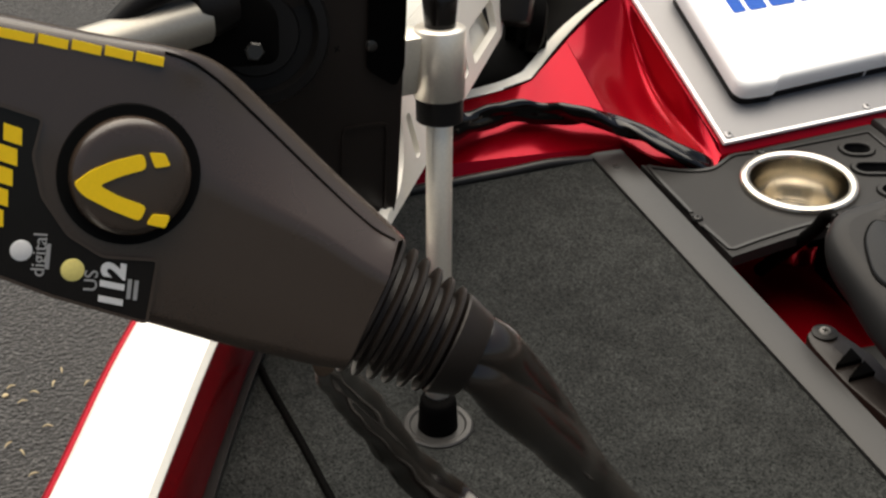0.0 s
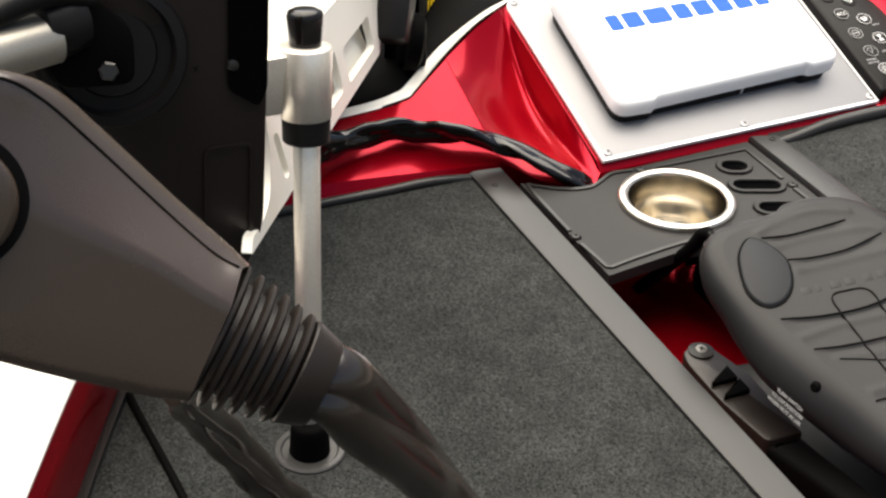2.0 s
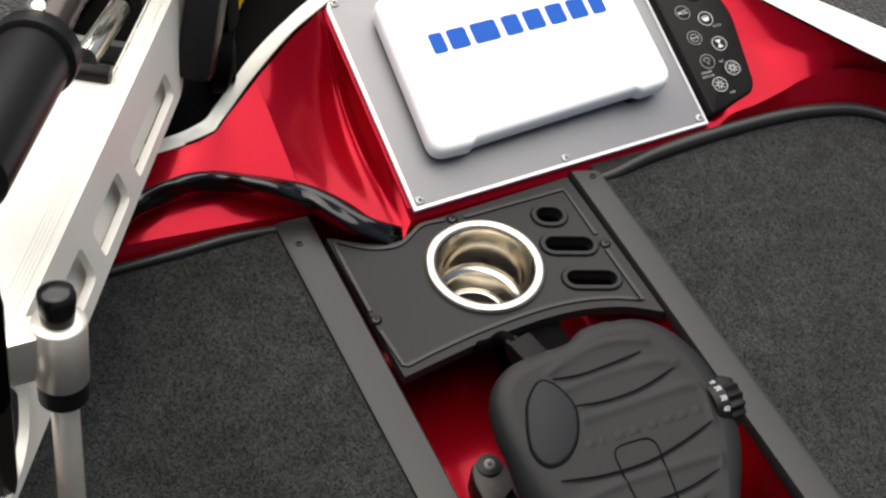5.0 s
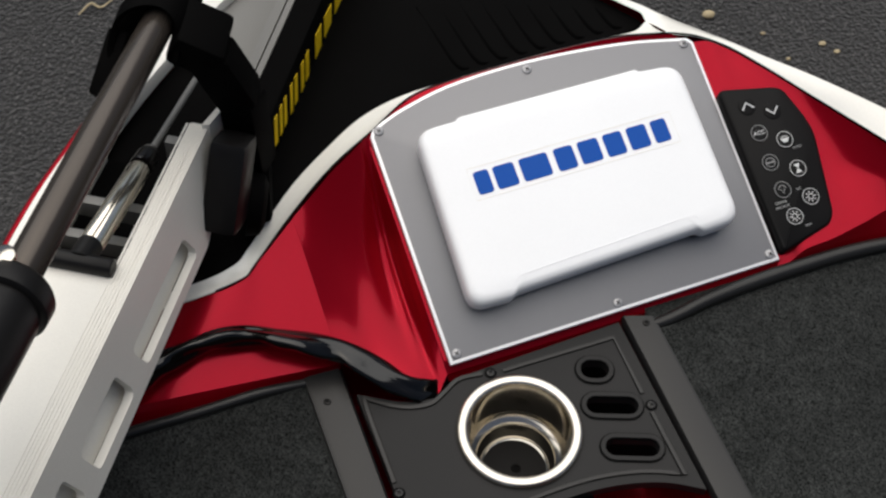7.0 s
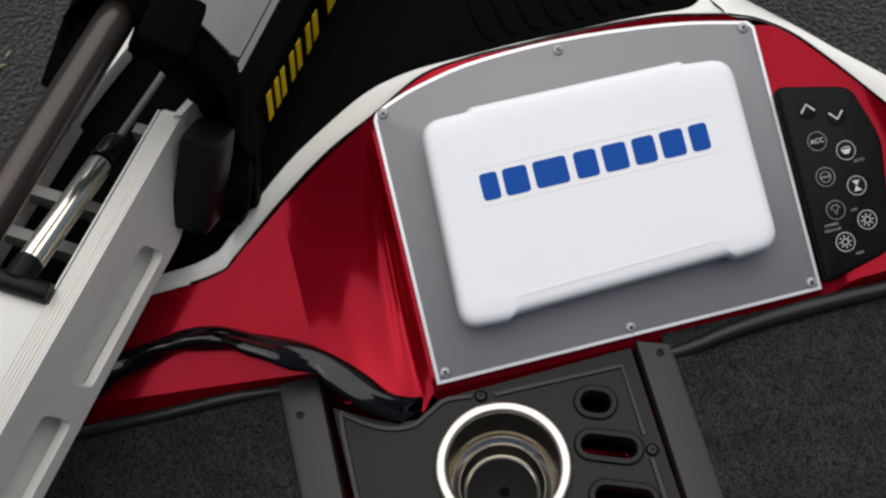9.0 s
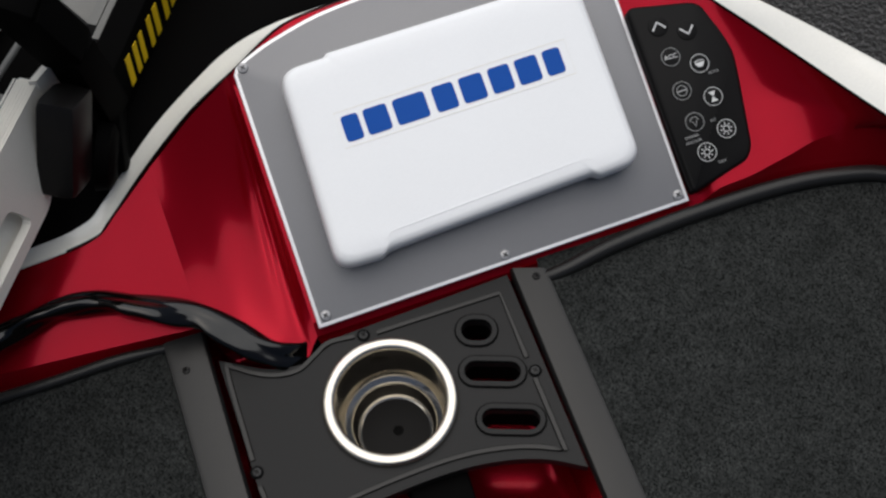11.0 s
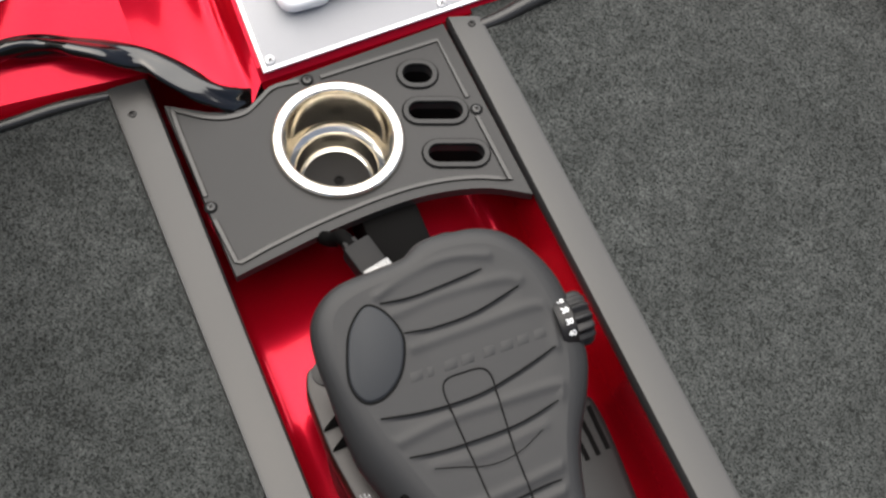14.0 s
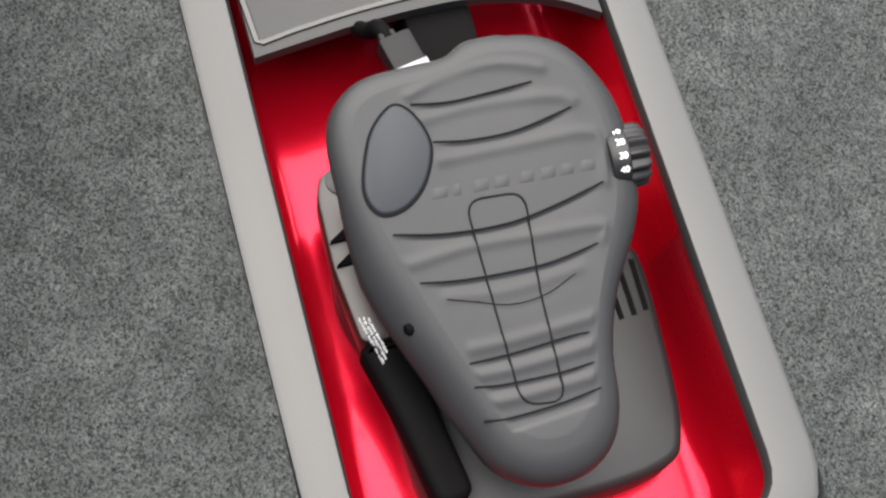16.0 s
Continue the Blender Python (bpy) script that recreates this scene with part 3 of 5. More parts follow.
# left ramp with its ridge
ramp_front = [(-0.008, 0.199, 0.005), (0.020, 0.172, -0.004), (0.050, 0.147, -0.006), (0.070, 0.152, -0.009), uv(-0.012, -0.0135, -0.0085)]
ramp_back = [(-0.014, 0.330, 0.0565), (0.030, 0.359, 0.0705), (0.064, 0.378, 0.0785), (0.070, 0.383, 0.0785), (0.0785, 0.390, 0.0788)]
cols = []
for k, (a, b) in enumerate(zip(ramp_front, ramp_back)):
    lift = Vector((0, 0, 0.0008 if k == 0 else 0.0))
    a, b = Vector(a) + lift, Vector(b) + lift
    dip = (0.0, -0.021, -0.037, -0.033, 0.0)[k]
    cols.append([a.lerp(b, t / 48) + Vector((0, 0, dip * math.sin(math.pi * (t / 48) ** 1.4))) for t in range(49)])
across = [smooth_line([col[t].lerp(col2[t], f) for col, col2 in zip(cols, cols[1:]) for f in (0.0, 0.5)] + [cols[-1][t]], 41) for t in range(49)]
dense = [[row[i] for row in across] for i in range(41)]
ring_loft(bm, dense, close=False)
# left ledge and its front wall
ledge_front = [(-0.30, 0.212, 0.013), (-0.20, 0.208, 0.012), (-0.13, 0.205, 0.010), (-0.06, 0.202, 0.007), (-0.008, 0.199, 0.005)]
ledge_back = [(-0.30, 0.275, 0.0295), (-0.133, 0.283, 0.0345), (-0.075, 0.288, 0.0395), (-0.050, 0.305, 0.044), (-0.014, 0.330, 0.0565)]
sheet(bm, [ledge_front, ledge_back], 30, 8)
sheet(bm, [ledge_front, [(-0.30, 0.195, -0.006), (-0.20, 0.196, -0.006), (-0.13, 0.196, -0.006), (-0.06, 0.197, -0.006), (-0.008, 0.197, -0.006)]], 30, 4)
# right wing
wing = smooth_line(INNER_R, 200)
back_r = [uv(0.328, 0.228, -0.003), *[min(wing, key=lambda p: abs(p.x - x)) - Vector((0, 0, 0.001)) for x in (0.443, 0.474, 0.499, 0.5415, 0.596, 0.653, 0.706, 0.82)]]
mid_r = [uv(0.3235, 0.10, -0.003), (0.452, 0.27, 0.0425), (0.482, 0.252, 0.038), (0.512, 0.243, 0.038), (0.549, 0.214, 0.0445), (0.597, 0.1655, 0.0555), (0.651, 0.098, 0.059), (0.704, 0.011, 0.059), (0.815, -0.16, 0.059)]
kink_r = [uv(0.324, -0.0135, -0.0085), (0.445, 0.182, 0.0155), (0.474, 0.184, 0.018), (0.508, 0.190, 0.021), (0.545, 0.194, 0.029), (0.592, 0.178, 0.041), (0.647, 0.110, 0.051), (0.701, 0.008, 0.057), (0.81, -0.16, 0.057)]
foot_r = [(0.419, 0.173, -0.012), (0.447, 0.175, -0.010), (0.476, 0.176, -0.010), (0.511, 0.175, -0.010), (0.546, 0.169, -0.010), (0.592, 0.156, -0.010), (0.630, 0.117, -0.010), (0.699, -0.010, -0.010), (0.805, -0.18, -0.010)]
back_r.insert(1, min(wing, key=lambda p: abs(p.x - 0.428)) - Vector((0, 0, 0.001)))
for row in (mid_r, kink_r, foot_r):
    row.insert(1, Vector(row[0]).lerp(Vector(row[1]), 0.5))
sheet(bm, [back_r, mid_r, kink_r], 60, 8)
sheet(bm, [kink_r, foot_r], 60, 4)
bmesh.ops.remove_doubles(bm, verts=bm.verts, dist=0.0006)
tagged(part("console", bm, RED, smooth=16), "glossy red moulded fibreglass bow console", "console", kind="structure")
bm = bmesh.new()
stroke(bm, [(p.x, p.y) for p in smooth_line([(0.81, -0.16, 0), (0.93, -0.36, 0), (1.02, -0.55, 0), (1.12, -1.0, 0), (1.15, -1.6, 0)], 30)], 0.012, -0.01, 0.06)
tagged(part("wall_starboard", bm, RED), "glossy red inner side of the gunwale", "boat side", kind="structure")

# ---- instrument panel ----
panel = thing("instrument_panel", "gray instrument panel with bright edge, screwed to the red console", "panel", P0)
top_arc = [(p.x, p.y) for p in smooth_line([(0.322, 0.232, 0), (0.257, 0.245, 0), (0.164, 0.2525, 0), (0.084, 0.250, 0), (0.035, 0.2405, 0), (0.010, 0.2325, 0), (-0.005, 0.226, 0)], 24)]
OUT = [(-0.0085, -0.0085), (0.3245, -0.0055), (0.327, 0.226)] + top_arc + [(-0.009, 0.219)]
bm = bmesh.new()
slab(bm, OUT, -0.0015, 0.0024, PANEL, chamfer=0.0012)
part("edge", bm, EDGE_METAL, panel, "bright metal edge")
bm = bmesh.new()
slab(bm, inset(OUT, 0.0031), 0.0, 0.0027, PANEL, chamfer=0.0002)
part("face", bm, GRAY_PANEL, panel)
for u, v in ((0, 0), (0.159, 0.0005), (0.3165, 0.002), (0.0, 0.2225), (0.157, 0.243), (0.3165, 0.2265)):
    screw(panel, uv(u, v, 0.0026), PN, 0.0048, PANEL_SCREW)

# ---- chart plotter ----
plotter = thing("chart_plotter", "chart plotter under a white plastic sun cover", "chart plotter", uv(0.16, 0.115, 0.003))
COV = rounded([(0.0205, 0.0295), (0.060, 0.0278), (0.0655, 0.0318), (0.248, 0.0385), (0.2535, 0.0345), (0.2915, 0.0365), (0.291, 0.199), (0.252, 0.2025), (0.249, 0.2055), (0.069, 0.2065), (0.066, 0.2035), (0.0255, 0.203)], [0.016, 0.003, 0.003, 0.003, 0.003, 0.018, 0.02, 0.003, 0.003, 0.003, 0.003, 0.02], 6)
bm = bmesh.new()
rings = []
for d, h in ((0.004, 0.0150), (0.0, 0.0158), (-0.0002, 0.0170), (0.0, 0.0270), (0.0012, 0.0312), (0.0035, 0.0340), (0.008, 0.0350), (0.02, 0.0354)):
    rings.append([uv(x, y, h) for x, y in shrink(COV, d)])
ring_loft(bm, rings)
ring_case = shrink(COV, 0.0042)
cover = part("sun_cover", bm, WHITE_PLASTIC, plotter, "white plastic cover", smooth=50)
bm = bmesh.new()
slab(bm, ring_case, 0.0026, 0.0155, PANEL)
part("case", bm, BLACK, plotter, "black case")
# print on the cover: plain blue blocks, one for each character
LOGO = basis(uv(0.0620, 0.1255, 0.0356), (PU + PV * 0.004).normalized(), PV, PN)
x = 0.0
for w in (0.018, 0.025, 0.034, 0.023, 0.025, 0.023, 0.024, 0.019):
    k = w * 0.195 / 0.2035
    bm = bmesh.new()
    slab(bm, rounded([(x, 0.001), (x + k * 0.86, 0.001), (x + k * 0.86, 0.0235), (x, 0.0235)], 0.003, 2), -0.0004, 0.0003, LOGO)
    part("print_block", bm, BLUE, cover, "blue printed block")
    x += k + 0.0018
bm = bmesh.new()
stroke(bm, [(-0.004, -0.003), (0.200, -0.003), (0.200, 0.028), (-0.004, 0.028)], 0.0005, -0.0004, 0.0001, LOGO, closed=True)
part("film_edge", bm, WHITE_METAL, cover)
bm = bmesh.new()
box(bm, (0.149, 0.0437, 0.0072), (0.060, 0.008, 0.0078), PANEL)
tag = part("rating_label", bm, PRINT, plotter, "gray printed label strip", smooth=0)
for u, w in ((0.123, 0.005), (0.137, 0.012), (0.154, 0.014), (0.171, 0.010)):
    for k in range(2 if w > 0.006 else 1):
        bm = bmesh.new()
        box(bm, (u, 0.0398, 0.0086 - 0.0030 * k), (w, 0.0004, 0.0014), PANEL)
        part("print_bar", bm, BLACK, tag, smooth=0)
bm = bmesh.new()
stroke(bm, [(0.0665, 0.0415), (0.071, 0.0455), (0.246, 0.0525), (0.2505, 0.0485)], 0.0012, 0.0348, 0.0356, PANEL)
part("finger_groove", bm, WHITE_PLASTIC, cover)

# ---- switch panel ----
switch = thing("switch_panel", "black rubber switch panel with white symbols", "switch panel", uv(0.365, 0.09, 0))
SW = rounded([(0.327, -0.002), (0.383, 0.011), (0.391, 0.021), (0.407, 0.112), (0.391, 0.156), (0.327, 0.170)], [0.006, 0.008, 0.008, 0.02, 0.010, 0.010], 5)
SWM = PANEL
bm = bmesh.new()
slab(bm, SW, -0.004, 0.011, SWM, chamfer=0.0035)
part("body", bm, SWITCH_BLACK, switch, smooth=50)
ICONS = ((0.349, 0.145, "up"), (0.372, 0.134, "down"), (0.350, 0.116, "ACC"), (0.372, 0.103, "bowl"), (0.349, 0.085, "half"), (0.373, 0.072, "glass"), (0.350, 0.056, "fan"), (0.374, 0.042, "lamp"), (0.351, 0.028, "lamp"))
for u, v, what in ICONS:
    m = SWM @ Matrix.Translation((u, v, 0.011))
    bm = bmesh.new()
    slab(bm, circle(0, 0, 0.0088, 28), -0.001, 0.0008, m, chamfer=0.0005)
    button = part("button", bm, SWITCH_BLACK, switch)
    bm = bmesh.new()
    if what == "up":
        stroke(bm, [(-0.006, -0.003), (0, 0.0035), (0.006, -0.003)], 0.0015, 0.0008, 0.0011, m)
    elif what == "down":
        stroke(bm, [(-0.006, 0.003), (0, -0.0035), (0.006, 0.003)], 0.0015, 0.0008, 0.0011, m)
    else:
        stroke(bm, circle(0, 0, 0.0080, 28), 0.0005, 0.0008, 0.0011, m, closed=True)
        if what == "bowl":
            slab(bm, [(-0.0045, 0.001), (-0.002, -0.003), (0.002, -0.003), (0.0045, 0.001)], 0.0008, 0.0011, m)
            stroke(bm, [(-0.004, 0.0022), (0, 0.0030), (0.004, 0.0022)], 0.0007, 0.0008, 0.0011, m)
        elif what == "half":
            stroke(bm, circle(0, 0, 0.0045, 20), 0.0006, 0.0008, 0.0011, m, closed=True)
            stroke(bm, [(-0.004, 0), (0.004, 0)], 0.0012, 0.0008, 0.0011, m)
        elif what == "glass":
            slab(bm, [(-0.0032, 0.0045), (0.0032, 0.0045), (0.0005, 0)], 0.0008, 0.0011, m)
            slab(bm, [(-0.0032, -0.0045), (0.0032, -0.0045), (-0.0005, 0.0001)], 0.0008, 0.0012, m)
        elif what == "fan":
            stroke(bm, [(-0.004, 0.001), (-0.002, 0.004), (0.002, 0.004), (0.004, 0.001)], 0.0006, 0.0008, 0.0011, m)
            stroke(bm, [(-0.002, 0.001), (0, -0.004), (0.002, 0.001)], 0.0006, 0.0008, 0.0011, m)
        elif what == "lamp":
            stroke(bm, circle(0, 0, 0.0026, 16), 0.0007, 0.0008, 0.0011, m, closed=True)
            for k in range(8):
                c, s = math.cos(k * math.pi / 4), math.sin(k * math.pi / 4)
                stroke(bm, [(c * 0.0038, s * 0.0038), (c * 0.0055, s * 0.0055)], 0.0008, 0.0008, 0.0011, m)
    if what == "ACC":
        lettering("caption", "ACC", 0.0058, m @ Matrix.Translation((0, 0, 0.0008)), PRINT, button)
    part("symbol", bm, PRINT if what in ("up", "down", "lamp", "glass", "bowl") else PRINT_DIM, button, smooth=0)
for u, v, body in ((0.381, 0.0925, "AUTO"), (0.3435, 0.0445, "DIMMER"), (0.3435, 0.0400, "ANCHOR"), (0.361, 0.0165, "NAV"), (0.366, 0.0525, "INT")):
    lettering("caption", body, 0.0034, SWM @ Matrix.Translation((u, v, 0.0112)), PRINT_DIM, switch, 0.0002)

# ---- pedal tray ----
tray = thing("pedal_tray", "glossy red recessed tray in the deck", "tray", (0.13, -0.1, -0.1), kind="structure")
bm = bmesh.new()
rings = []
for d, z in ((-0.003, -0.006), (0.0, -0.03), (0.003, -0.080), (0.006, -0.092), (0.011, -0.098), (0.018, -0.100), (0.024, -0.1002)):
    rings.append([Vector((x, y, z)) for x, y in inset(TRAY, d)])
ring_loft(bm, rings, True, False, True)
part("basin", bm, RED, tray, smooth=60)

# ---- tray trim ----
trim = thing("tray_trim", "gray plastic frame round the pedal tray", "trim frame", (0.13, -0.1, 0.0))
def rail(name, pts_in, pts_out):
    bm = bmesh.new()
    rows = []
    for a, b in zip(pts_in, pts_out):
        a, b = Vector((*a, 0)), Vector((*b, 0))
        rows.append([a + Vector((0, 0, -0.009)), a + Vector((0, 0, -0.001)), a.lerp(b, 0.07) + Vector((0, 0, 0.0025)), a.lerp(b, 0.85) + Vector((0, 0, 0.004)), a.lerp(b, 0.97) + Vector((0, 0, 0.003)), b + Vector((0, 0, -0.001)), b + Vector((0, 0, -0.015))])
    ring_loft(bm, rows, close=False)
    return part(name, bm, TRIM, trim)
frame_in = [(tray_line(y, -1), y) for y in (0.1965, 0.05, -0.1, -0.25, -0.34)]
frame_out = [(tray_line(y, -1) - (0.036 - 0.004 * i / 4), y) for i, y in enumerate((0.1955, 0.05, -0.1, -0.25, -0.34))]
arc_in = [TRAY[i] for i in range(7, 21)]
arc_out = []
for i in range(7, 21):
    arc_out.append(inset(TRAY, -0.034)[i])
right_in = [(tray_line(y, 1), y) for y in (-0.34, -0.2, -0.05, 0.08, 0.172)]
right_out = [(tray_line(y, 1) + 0.034 - 0.005 * i / 4, y) for i, y in enumerate((-0.34, -0.2, -0.05, 0.08, 0.162))]
rail("rail", frame_in, frame_out)
rail("rail_end", [frame_in[-1]] + arc_in + [right_in[0]], [frame_out[-1]] + arc_out + [right_out[0]])
rail("rail", right_in, right_out)
for x, y in ((-0.030, 0.166), (0.272, 0.1575)):
    screw(trim, (x, y, 0.0035), (0, 0, 1), 0.0035, BLACK)

# ---- cup holder plate ----
plate = thing("console_plate", "dark gray plastic plate with cup hole and tool slots", "plate", (0.12, 0.08, 0))
arc = [(p.x, p.y) for p in smooth_line([(0.2585, -0.012, 0), (0.227, 0.005, 0), (0.19, 0.0145, 0), (0.148, 0.017, 0), (0.089, 0.0125, 0), (0.040, 0.005, 0), (0.0045, -0.001, 0)], 26)]
notch = [(p.x, p.y) for p in smooth_line([(0.030, 0.150, 0), (0.048, 0.1445, 0), (0.066, 0.144, 0), (0.084, 0.150, 0), (0.102, 0.158, 0)], 12)]
PL = arc + [(-0.0025, 0.168)] + notch + [(0.2495, 0.168)]
CUP = (0.1235, 0.0895)
slot_dir = math.atan2(-0.0165, 0.0475)
def slot_outline(cx, cy, half, r):
    c, s = math.cos(slot_dir), math.sin(slot_dir)
    pts = []
    for k in range(9):
        a = -math.pi / 2 + math.pi * k / 8
        pts.append((half + r * math.cos(a), r * math.sin(a)))
    for k in range(9):
        a = math.pi / 2 + math.pi * k / 8
        pts.append((-half + r * math.cos(a), r * math.sin(a)))
    return [(cx + x * c - y * s, cy + x * s + y * c) for x, y in pts]
SLOTS = ((0.2095, 0.1275, 0.0035, 0.0095), (0.211, 0.0885, 0.0145, 0.0088), (0.2125, 0.0445, 0.0150, 0.0088))
bm = bmesh.new()
slab(bm, PL, -0.012, -0.001, holes=[circle(*CUP, 0.0465, 48)] + [slot_outline(*s) for s in SLOTS])
part("board", bm, PLATE, plate, smooth=25)
bm = bmesh.new()
GR = [(0.002, 0.156), (0.008, 0.158), (0.021, 0.149), (0.038, 0.141), (0.058, 0.139), (0.074, 0.147), (0.089, 0.155), (0.111, 0.154)]
BEADS = ([(p.x, p.y) for p in smooth_line([(x, y, 0) for x, y in [(0.0035, 0.075)] + GR], 30)], [(0.004, 0.052), (0.0085, 0.011), (0.012, 0.0095)] + [(x, y + 0.0105) for x, y in reversed(arc[3:-4])] + [(0.246, 0.006), (0.2425, 0.072)], [(0.2415, 0.092), (0.2385, 0.154), (0.130, 0.1515)])
for line in BEADS:
    stroke(bm, line, 0.0050, -0.002, -0.0006)
part("bead_groove", bm, GROOVE, plate, "fine dark groove")
bm = bmesh.new()
for line in BEADS:
    stroke(bm, line, 0.0034, -0.002, 0.0006)
part("bead", bm, TRIM, plate, "fine raised bead")
for s in SLOTS:
    bm = bmesh.new()
    stroke(bm, slot_outline(s[0], s[1], s[2], s[3] + 0.0026), 0.0062, -0.002, -0.0006, closed=True)
    part("slot_groove", bm, GROOVE, plate)
    bm = bmesh.new()
    stroke(bm, slot_outline(s[0], s[1], s[2], s[3] + 0.0022), 0.0040, -0.002, 0.0012, closed=True)
    part("slot_rim", bm, PLATE, plate)
    # black sleeve below the slot stands in for the shade under the plate
    bm = bmesh.new()
    stroke(bm, slot_outline(s[0], s[1], s[2], s[3] + 0.0012), 0.0020, -0.040, -0.0115, closed=True)
    part("slot_well", bm, GROOVE, plate, "black sleeve in place of the shade under the slot")
for x, y in ((0.0045, 0.0645), (0.1185, 0.1525), (0.2445, 0.0785)):
    bm = bmesh.new()
    lathe(bm, (x, y, -0.002), (x, y, 1), [(0, 0.0056), (0.0013, 0.0056)], 24)
    part("screw_recess", bm, GROOVE, plate)
    screw(plate, (x, y, -0.0004), (0, 0, 1), 0.0042, TRIM)

cup = thing("cup_holder", "polished stainless steel cup holder set in the plate", "cup holder", (*CUP, 0))
C3 = Vector((*CUP, 0))
bm = bmesh.new()
lathe(bm, C3, C3 + Vector((0, 0, 1)), [(0.0020, 0.0456), (-0.002, 0.0447), (-0.044, 0.0430), (-0.0490, 0.0424), (-0.0504, 0.0412), (-0.0512, 0.0368), (-0.0545, 0.0348), (-0.072, 0.0335), (-0.075, 0.031), (-0.0755, 0.004)], 64, False, True)
shell = part("shell", bm, CUP_STEEL, cup, smooth=60)
bm = bmesh.new()
lathe(bm, C3, C3 + Vector((0, 0, 1)), [(-0.002, 0.0552), (0.0008, 0.0560), (0.0030, 0.0553), (0.0043, 0.0535), (0.0047, 0.0508), (0.0042, 0.0480), (0.0028, 0.0460), (0.0015, 0.0456)], 64, False, False)
part("rim", bm, STEEL, cup, "polished rolled rim", smooth=60)
bm = bmesh.new()
lathe(bm, C3 + Vector((0, 0, -0.0752)), C3 + Vector((0, 0, 1)), [(0, 0.0300), (0.0006, 0.0295)], 40)
liner = part("liner", bm, SWITCH_BLACK, cup, "dark drain liner")
bm = bmesh.new()
lathe(bm, C3 + Vector((0.002, 0, -0.0746)), C3 + Vector((0.002, 0, 1)), [(0, 0.0046), (0.0008, 0.0042), (0.0008, 0.0026), (0.0002, 0.0024)], 20)
part("drain_hole", bm, GROOVE, liner)

# ---- foot pedal ----
pedal = thing("foot_pedal", "dark gray plastic trolling motor foot pedal in the tray", "foot pedal", (0.13, -0.2, -0.1))
PED = Matrix(((1, 0, 0, 0), (0, 1, 0, 0), (0, 0.28, 1, 0.0984), (0, 0, 0, 1)))
OUTL = [(p.x, p.y) for p in smooth_line([(x, y, 0) for x, y in ((0.157, -0.052), (0.134, -0.053), (0.119, -0.0605), (0.097, -0.062), (0.064, -0.065), (0.045, -0.076), (0.035, -0.094), (0.034, -0.127), (0.043, -0.172), (0.0605, -0.219), (0.079, -0.259), (0.092, -0.294), (0.104, -0.321), (0.127, -0.336), (0.157, -0.335), (0.179, -0.320), (0.189, -0.295), (0.192, -0.262), (0.203, -0.226), (0.222, -0.192), (0.2315, -0.163), (0.230, -0.116), (0.218, -0.086), (0.201, -0.066), (0.180, -0.056), (0.157, -0.053))], 97)][:-1]
bm = bmesh.new()
rings = []
def flare(x, y):
    """How far the outer flank spreads at its foot."""
    return 0.013 * max(0.0, min(1.0, (0.115 - x) / 0.03)) * max(0.0, min(1.0, (-0.13 - y) / 0.06))
def relaxed(pts, d):
    """The outline moved inwards, with its corners eased."""
    out = inset(pts, d)
    for _ in range(int(d * 900)):
        out = [((a[0] + 2 * b[0] + c[0]) / 4, (a[1] + 2 * b[1] + c[1]) / 4) for a, b, c in zip(out[-1:] + out[:-1], out, out[1:] + out[:1])]
    return out
for d, h in ((0.014, -0.044), (0.008, -0.041), (0.0025, -0.033), (0.0, -0.025), (-0.0012, -0.015), (0.0008, -0.0078), (0.0045, -0.0030), (0.010, -0.0007), (0.014, 0.0)):
    rings.append([PED @ Vector((x - flare(x, y) * min(1.0, -h / 0.030), y, h)) for x, y in (relaxed(OUTL, d) if d > 0.004 else inset(OUTL, d))])
TREADS = (((0.090, -0.0905), (0.115, -0.093), (0.139, -0.092), (0.159, -0.0905), (0.1725, -0.0895)), ((0.100, -0.116), (0.125, -0.119), (0.157, -0.118), (0.195, -0.110)), ((0.062, -0.1685), (0.097, -0.174), (0.136, -0.175), (0.168, -0.170), (0.206, -0.1605)), ((0.073, -0.201), (0.098, -0.204), (0.129, -0.205), (0.161, -0.204), (0.194, -0.198)), ((0.094, -0.256), (0.126, -0.255), (0.162, -0.252), (0.176, -0.252)), ((0.094, -0.271), (0.114, -0.273), (0.150, -0.273), (0.175, -0.271)), ((0.096, -0.2925), (0.112, -0.294), (0.145, -0.292), (0.176, -0.2875)), ((0.088, -0.214), (0.106, -0.219), (0.129, -0.225), (0.153, -0.223), (0.175, -0.214)))
TREAD_LINES = [smooth_line([(x, y, 0) for x, y in pts], 24) for pts in TREADS]
RIDGES = (((0.096, -0.101), (0.126, -0.098), (0.153, -0.098), (0.185, -0.101), (0.197, -0.106)), ((0.103, -0.128), (0.147, -0.127), (0.200, -0.127), (0.211, -0.137), (0.208, -0.160)), ((0.066, -0.189), (0.090, -0.186), (0.114, -0.184), (0.157, -0.185), (0.198, -0.187), (0.200, -0.196)), ((0.090, -0.084), (0.108, -0.077), (0.131, -0.073), (0.155, -0.074), (0.180, -0.081)), ((0.098, -0.2645), (0.130, -0.264), (0.181, -0.260)), ((0.101, -0.2825), (0.130, -0.282), (0.181, -0.279)), ((0.098, -0.2475), (0.130, -0.247), (0.181, -0.243)), ((0.089, -0.2125), (0.128, -0.216), (0.178, -0.211)))
RIDGE_LINES = [smooth_line([(x, y, 0) for x, y in pts], 200) for pts in RIDGES]
